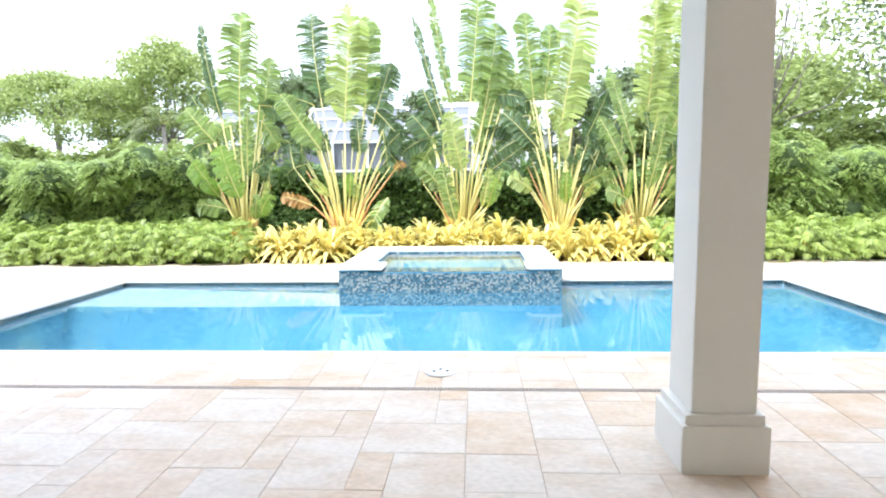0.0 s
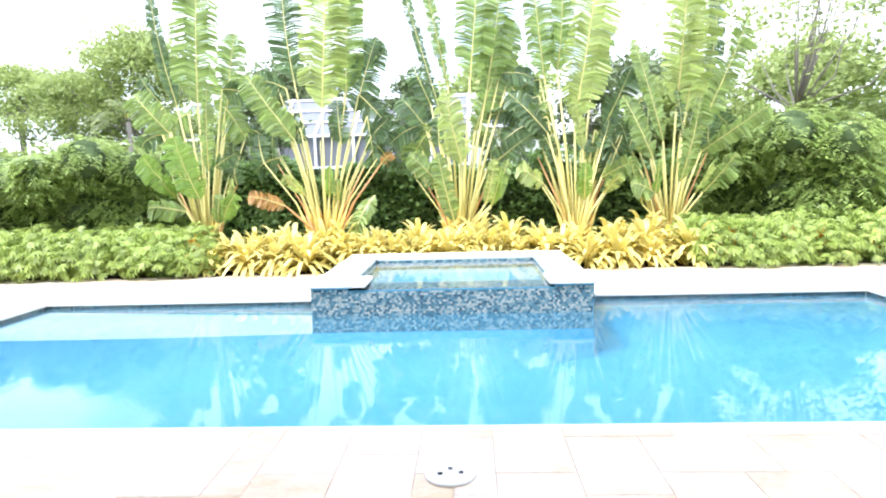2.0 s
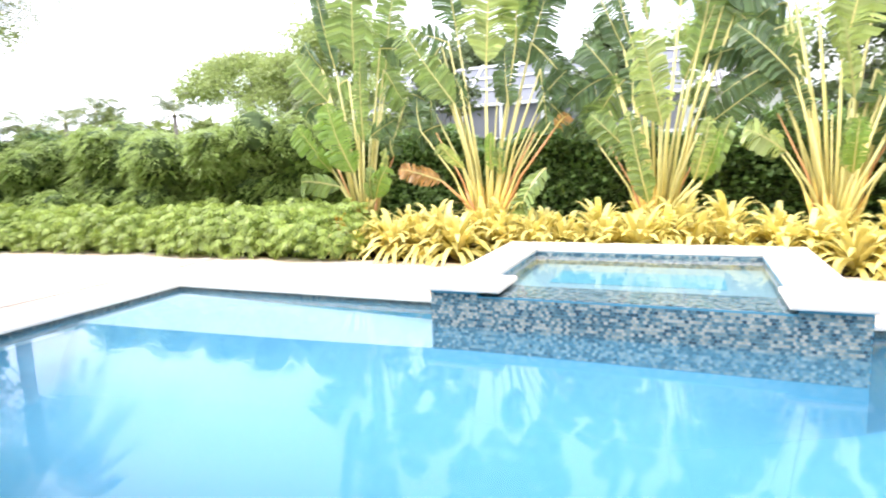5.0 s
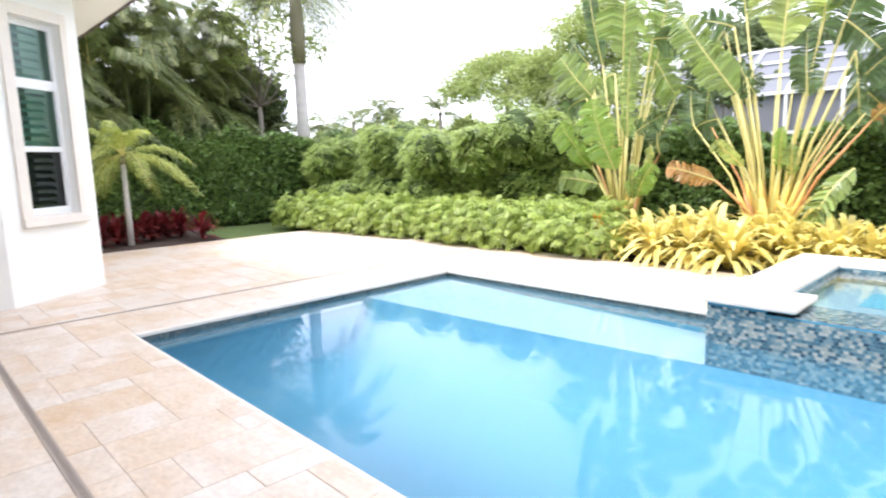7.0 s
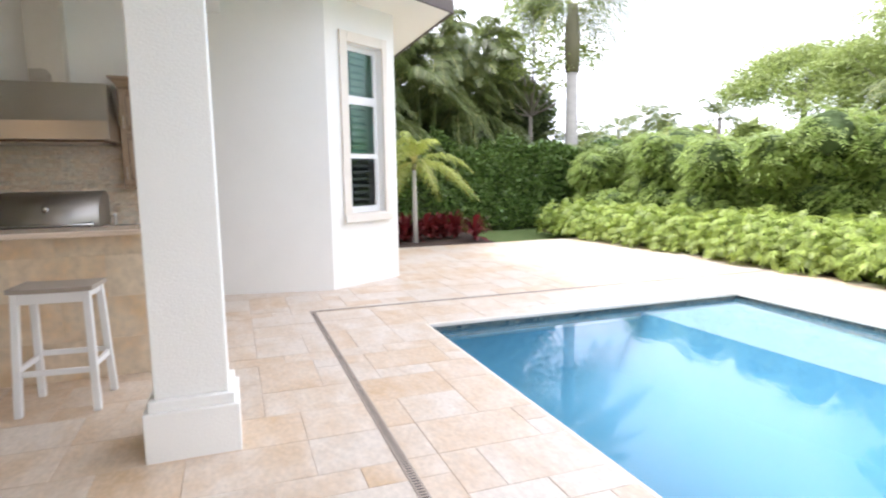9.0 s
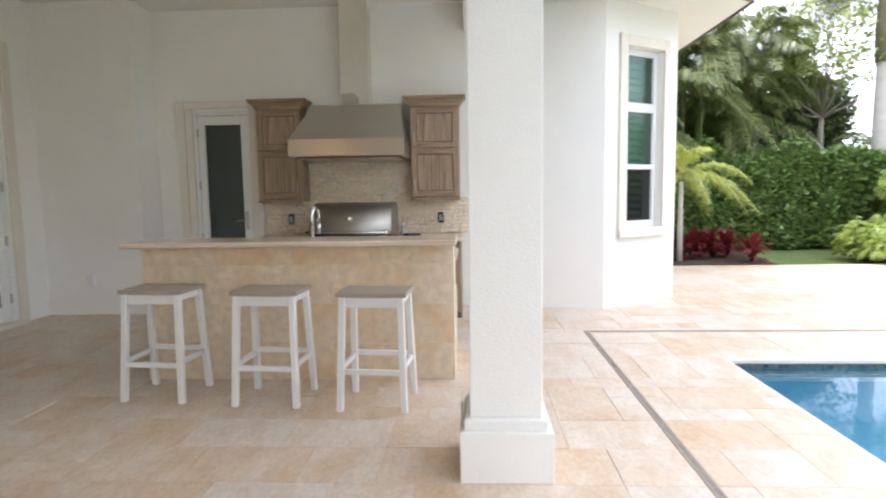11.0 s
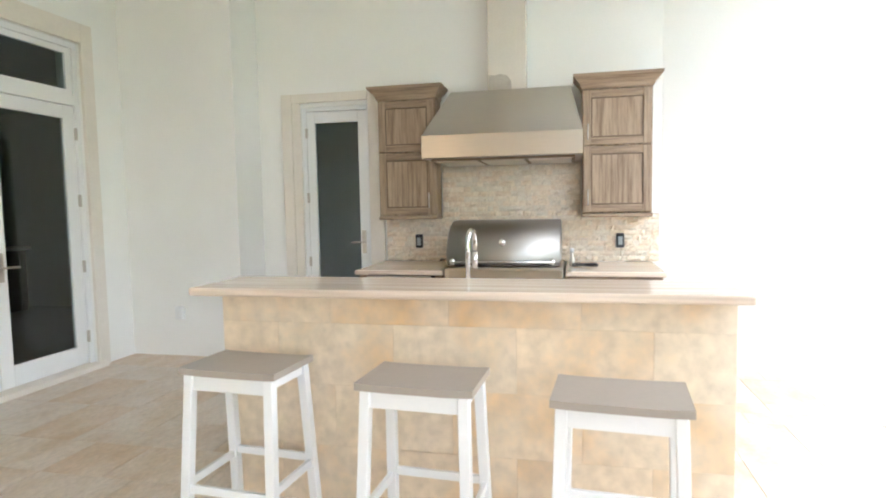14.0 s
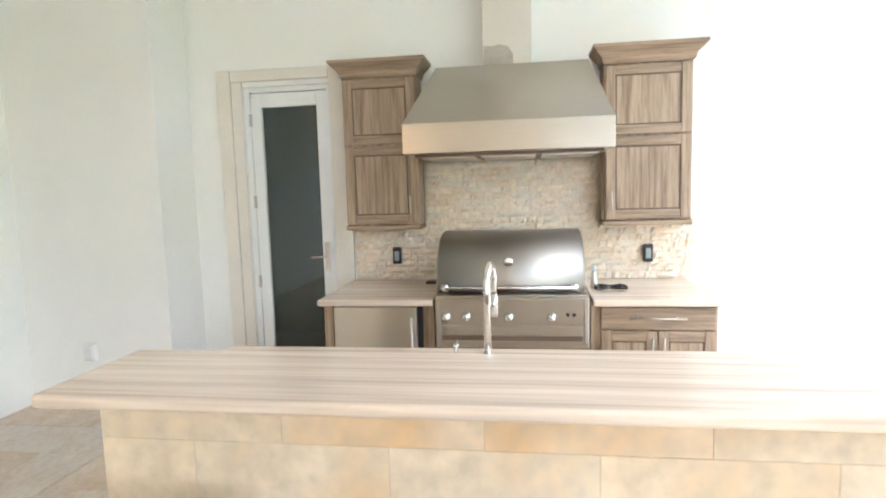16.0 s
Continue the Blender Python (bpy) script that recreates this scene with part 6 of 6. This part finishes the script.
scatter(ti[0], [(-11.9 - 0.14 * k + RU(-0.1, 0.1), 6.25 + 0.34 * k, 0.0) for k in range(7)], 0.85, 1.1, prng)
scatter(ti[1], [(-12.5 + RU(-0.2, 0.2), 6.0 + 0.36 * k, 0.05) for k in range(7)] + [(-11.75, 8.35, 0.0)], 0.95, 1.2, prng)

# ---- beyond the garden ----
nb = thing("neighbour_house", (3.0, 26.0, -0.06), "white neighbouring house with a grey roof behind the trees", "house")
part("wall", box(-10.5, 14.0, 26.0, 34.0, -0.1, 3.4), STUCCO, nb)
b = bmesh.new()
q = [b.verts.new(p) for p in ((-11.2, 25.3, 3.4), (14.7, 25.3, 3.4), (14.7, 34.7, 3.4), (-11.2, 34.7, 3.4), (-7.0, 30.0, 5.4), (10.0, 30.0, 5.4))]
for f in ((0, 1, 5, 4), (1, 2, 5), (2, 3, 4, 5), (3, 0, 4)):
    b.faces.new([q[k] for k in f])
part("roof", b, ROOF, nb)
for x in (-8.5, -4.5, 3.6, 5.2, 9.0):
    wn_ = part("window", box(x - 0.5, x + 0.5, 25.94, 25.99, 1.2, 2.5, 0.01), DARK, nb, "dark window")
    part("frame", box(x - 0.55, x + 0.55, 25.90, 25.938, 1.12, 1.19, 0.005), WHITE, wn_)
gb = part("gable", prism([(3.6, 22.6), (5.4, 22.6), (5.4, 26.0), (3.6, 26.0)], -0.1, 4.2), STUCCO, nb, "white upper gable")
sc_ = thing("screen_enclosure", (-4.5, 22.5, -0.06), "white framed grey mesh pool enclosure behind the hedge", "pool enclosure")
x0, x1 = -9.6, 0.2
for k in range(9):
    x = x0 + (x1 - x0) * k / 8
    part("post", box(x - 0.04, x + 0.04, 20.46, 20.54, -0.1, 2.9), ALU, sc_)
    b = box(x - 0.035, x + 0.035, 0, 2.6, -0.035, 0.035)
    b.transform(Matrix.Translation((0, 20.5, 2.93)) @ Matrix.Rotation(radians(33), 4, "X"))
    part("rafter", b, ALU, sc_)
for z in (0.9, 1.9, 2.9):
    part("beam", box(x0 - 0.04, x1 + 0.04, 20.45, 20.55, z - 0.04, z + 0.04), ALU, sc_)
for k in range(1, 4):
    part("purlin", box(x0, x1, 20.5 + 0.68 * k - 0.03, 20.5 + 0.68 * k + 0.03, 2.93 + 0.44 * k - 0.0, 2.93 + 0.44 * k + 0.07), ALU, sc_)
b = bmesh.new()
b.faces.new([b.verts.new(p) for p in ((x0, 20.54, 2.92), (x1, 20.54, 2.92), (x1, 22.68, 4.31), (x0, 22.68, 4.31))])
part("roof_mesh", b, SCREEN, sc_, "grey insect mesh roof")
b = bmesh.new()
b.faces.new([b.verts.new(p) for p in ((x0, 20.56, -0.1), (x1, 20.56, -0.1), (x1, 20.56, 2.9), (x0, 20.56, 2.9))])
part("wall_mesh", b, SCREEN, sc_, "grey insect mesh wall")

# ---- split-face splashback ----
bs = tagged(solid("splashback", box(KW_X, KW_X + 0.012, 0.48, 3.03, 0.9155, 1.35, bm=box(KW_X, KW_X + 0.012, 1.05, 2.345, 1.35, 1.84)), GROUT, "cream split-face stone splashback", "splashback"), kind="structure")
srng = random.Random(9)
lib = {}
for ln in (0.055, 0.075, 0.10, 0.15):
    for v_ in range(3):
        b = bmesh.new()
        n_ = 4
        gr = [[b.verts.new((0.012 + srng.uniform(0.006, 0.024) * (1 if 0 < i < n_ and 0 < j < 2 else 0.5), ln * i / n_, 0.0455 * j / 2)) for j in range(3)] for i in range(n_ + 1)]
        for i in range(n_):
            for j in range(2):
                b.faces.new((gr[i][j], gr[i + 1][j], gr[i + 1][j + 1], gr[i][j + 1]))
        ring = [gr[i][0] for i in range(n_ + 1)] + [gr[n_][1], gr[n_][2]] + [gr[i][2] for i in range(n_ - 1, -1, -1)] + [gr[0][1]]
        back = [b.verts.new((0.0, v.co.y, v.co.z)) for v in ring]
        for i in range(len(ring)):
            j = (i + 1) % len(ring)
            b.faces.new((ring[j], ring[i], back[i], back[j]))
        lib[ln, v_] = mesh_from(b, LEDGE, "stone")
z = 0.918
while z < 1.80:
    ya, yb = (0.485, 3.025) if z < 1.30 else (1.055, 2.34)
    y = ya
    while y < yb - 0.02:
        ln = srng.choice((0.055, 0.075, 0.10, 0.15))
        ob = new("stone", lib[ln, srng.randrange(3)])
        real = min(ln, yb - y) - 0.002
        ob.location, ob.scale = (KW_X + 0.008, y, z), (srng.uniform(0.6, 1.5), real / ln, 1.0)
        ob.parent = bs
        y += real + 0.002
    z += 0.047

# ---- paving pieces ----
U = 0.203
SIZES = [(3, 2), (2, 2), (2, 1), (1, 1), (2, 3), (1, 2)]
rng = random.Random(5)


def clip(x0, x1, y0, y1):
    """Cut a tile back to the terrace, the drains and the pool's edge; returns the pieces that remain."""
    out = [(x0, x1, y0, y1)]
    holes = [(PX0, PX1, PY0, PY1), (SX0 - 0.0, SX1 + 0.0, SY0, SY1), (-6.365, 99, 4.19, 4.24), (-6.365, -6.315, 4.19, 99)]
    for a, b, c, d in holes:
        nxt = []
        for p, q, r_, s_ in out:
            if q <= a or p >= b or s_ <= c or r_ >= d:
                nxt.append((p, q, r_, s_))
                continue
            if p < a: nxt.append((p, a, r_, s_))
            if q > b: nxt.append((b, q, r_, s_))
            if r_ < c: nxt.append((max(p, a), min(q, b), r_, c))
            if s_ > d: nxt.append((max(p, a), min(q, b), d, s_))
        out = nxt
    return [(max(p, DECK_X0), min(q, DECK_X1), r_, min(s_, DECK_Y1)) for p, q, r_, s_ in out]


taken, tiles = set(), []
NX, NY = int((DECK_X1 - DECK_X0) / U) + 1, int((DECK_Y1 + 2.09) / U) + 1
for j in range(NY):
    for i in range(NX):
        if (i, j) in taken:
            continue
        opts = SIZES[:]
        rng.shuffle(opts)
        opts.sort(key=lambda q: -q[0] * q[1] * rng.random())
        for w_, h_ in opts + [(1, 1)]:
            cells = [(i + a, j + b) for a in range(w_) for b in range(h_)]
            if not any(c in taken for c in cells):
                taken.update(cells)
                tiles.append((DECK_X0 + i * U, DECK_X0 + (i + w_) * U, -2.09 + j * U, -2.09 + (j + h_) * U))
                break
pieces = []
for tl in tiles:
    for p, q, r_, s_ in clip(*tl):
        if q - p < 0.03 or s_ - r_ < 0.03:
            continue
        if r_ < 3.0 and p < BAYW_X - 0.35 and s_ < 3.0:
            continue
        if p < -7.3 and r_ < 5.5 and q < -7.3 and (p + q) / 2 < -7.35:
            cx, cy = (p + q) / 2, (r_ + s_) / 2
            if cy < 5.6 and cx < -8.3:
                continue
        pieces.append((p, q, r_, s_))


def tile_bm(w_, h_):
    b = bmesh.new()
    e, g_ = 0.002, 0.0010
    lo = [b.verts.new(p) for p in ((g_, g_, -0.011), (w_ - g_, g_, -0.011), (w_ - g_, h_ - g_, -0.011), (g_, h_ - g_, -0.011))]
    mid = [b.verts.new((v.co.x, v.co.y, -0.003)) for v in lo]
    hi = [b.verts.new(p) for p in ((g_ + e, g_ + e, 0), (w_ - g_ - e, g_ + e, 0), (w_ - g_ - e, h_ - g_ - e, 0), (g_ + e, h_ - g_ - e, 0))]
    for a, c in ((lo, mid), (mid, hi)):
        for k in range(4):
            b.faces.new((a[k], a[(k + 1) % 4], c[(k + 1) % 4], c[k]))
    b.faces.new(hi)
    return b


near, cache = [], {}
ax0, ax1, ay0, ay1 = -6.2, 1.6, 0.4, 5.17
key = lambda t: max(ax0 - (t[0] + t[1]) / 2, (t[0] + t[1]) / 2 - ax1, ay0 - (t[2] + t[3]) / 2, (t[2] + t[3]) / 2 - ay1, 0)
pieces.sort(key=key)
far = Soup()
for k, (p, q, r_, s_) in enumerate(pieces):
    dz = rng.uniform(-0.0012, 0.0012)
    if k < 295:
        size = (round(q - p, 3), round(s_ - r_, 3))
        if size not in cache:
            cache[size] = mesh_from(tile_bm(*size), TRAVERTINE, "paving_tile")
        ob = new("paving_tile", cache[size])
        ob.location = (p, r_, dz)
        ob.parent = pavement
    else:
        e, g_ = 0.002, 0.0010
        b0 = len(far.v)
        far.v += [(p + g_, r_ + g_, -0.012), (q - g_, r_ + g_, -0.012), (q - g_, s_ - g_, -0.012), (p + g_, s_ - g_, -0.012),
                  (p + g_ + e, r_ + g_ + e, dz), (q - g_ - e, r_ + g_ + e, dz), (q - g_ - e, s_ - g_ - e, dz), (p + g_ + e, s_ - g_ - e, dz)]
        far.f += [(b0 + 4, b0 + 5, b0 + 6, b0 + 7)] + [(b0 + k2, b0 + (k2 + 1) % 4, b0 + 4 + (k2 + 1) % 4, b0 + 4 + k2) for k2 in range(4)]
tagged(part("far_paving_tile", far.mesh("far_paving_tile", TRAVERTINE_J), TRAVERTINE_J, pavement), kind="stuff")
# the pool's bullnosed edge
bm = None
R = 0.03
for (x0, x1, y0, y1) in ((PX0 - 0.05, PX1 + 0.05, PY0 - 0.05, PY0 + R), (PX0 - 0.05, PX0 + R, PY0 + R, PY1 - R), (PX1 - R, PX1 + 0.05, PY0 + R, PY1 - R), (PX0 - 0.05, SX0 + 0.02, PY1 - R, PY1 + 0.05), (SX1 - 0.02, PX1 + 0.05, PY1 - R, PY1 + 0.05)):
    bm = box(x0, x1, y0, y1, -0.045, -0.001, 0.012, bm=bm)
part("pool_edge", bm, COPING, pavement, "pale bullnosed pool edge stone")
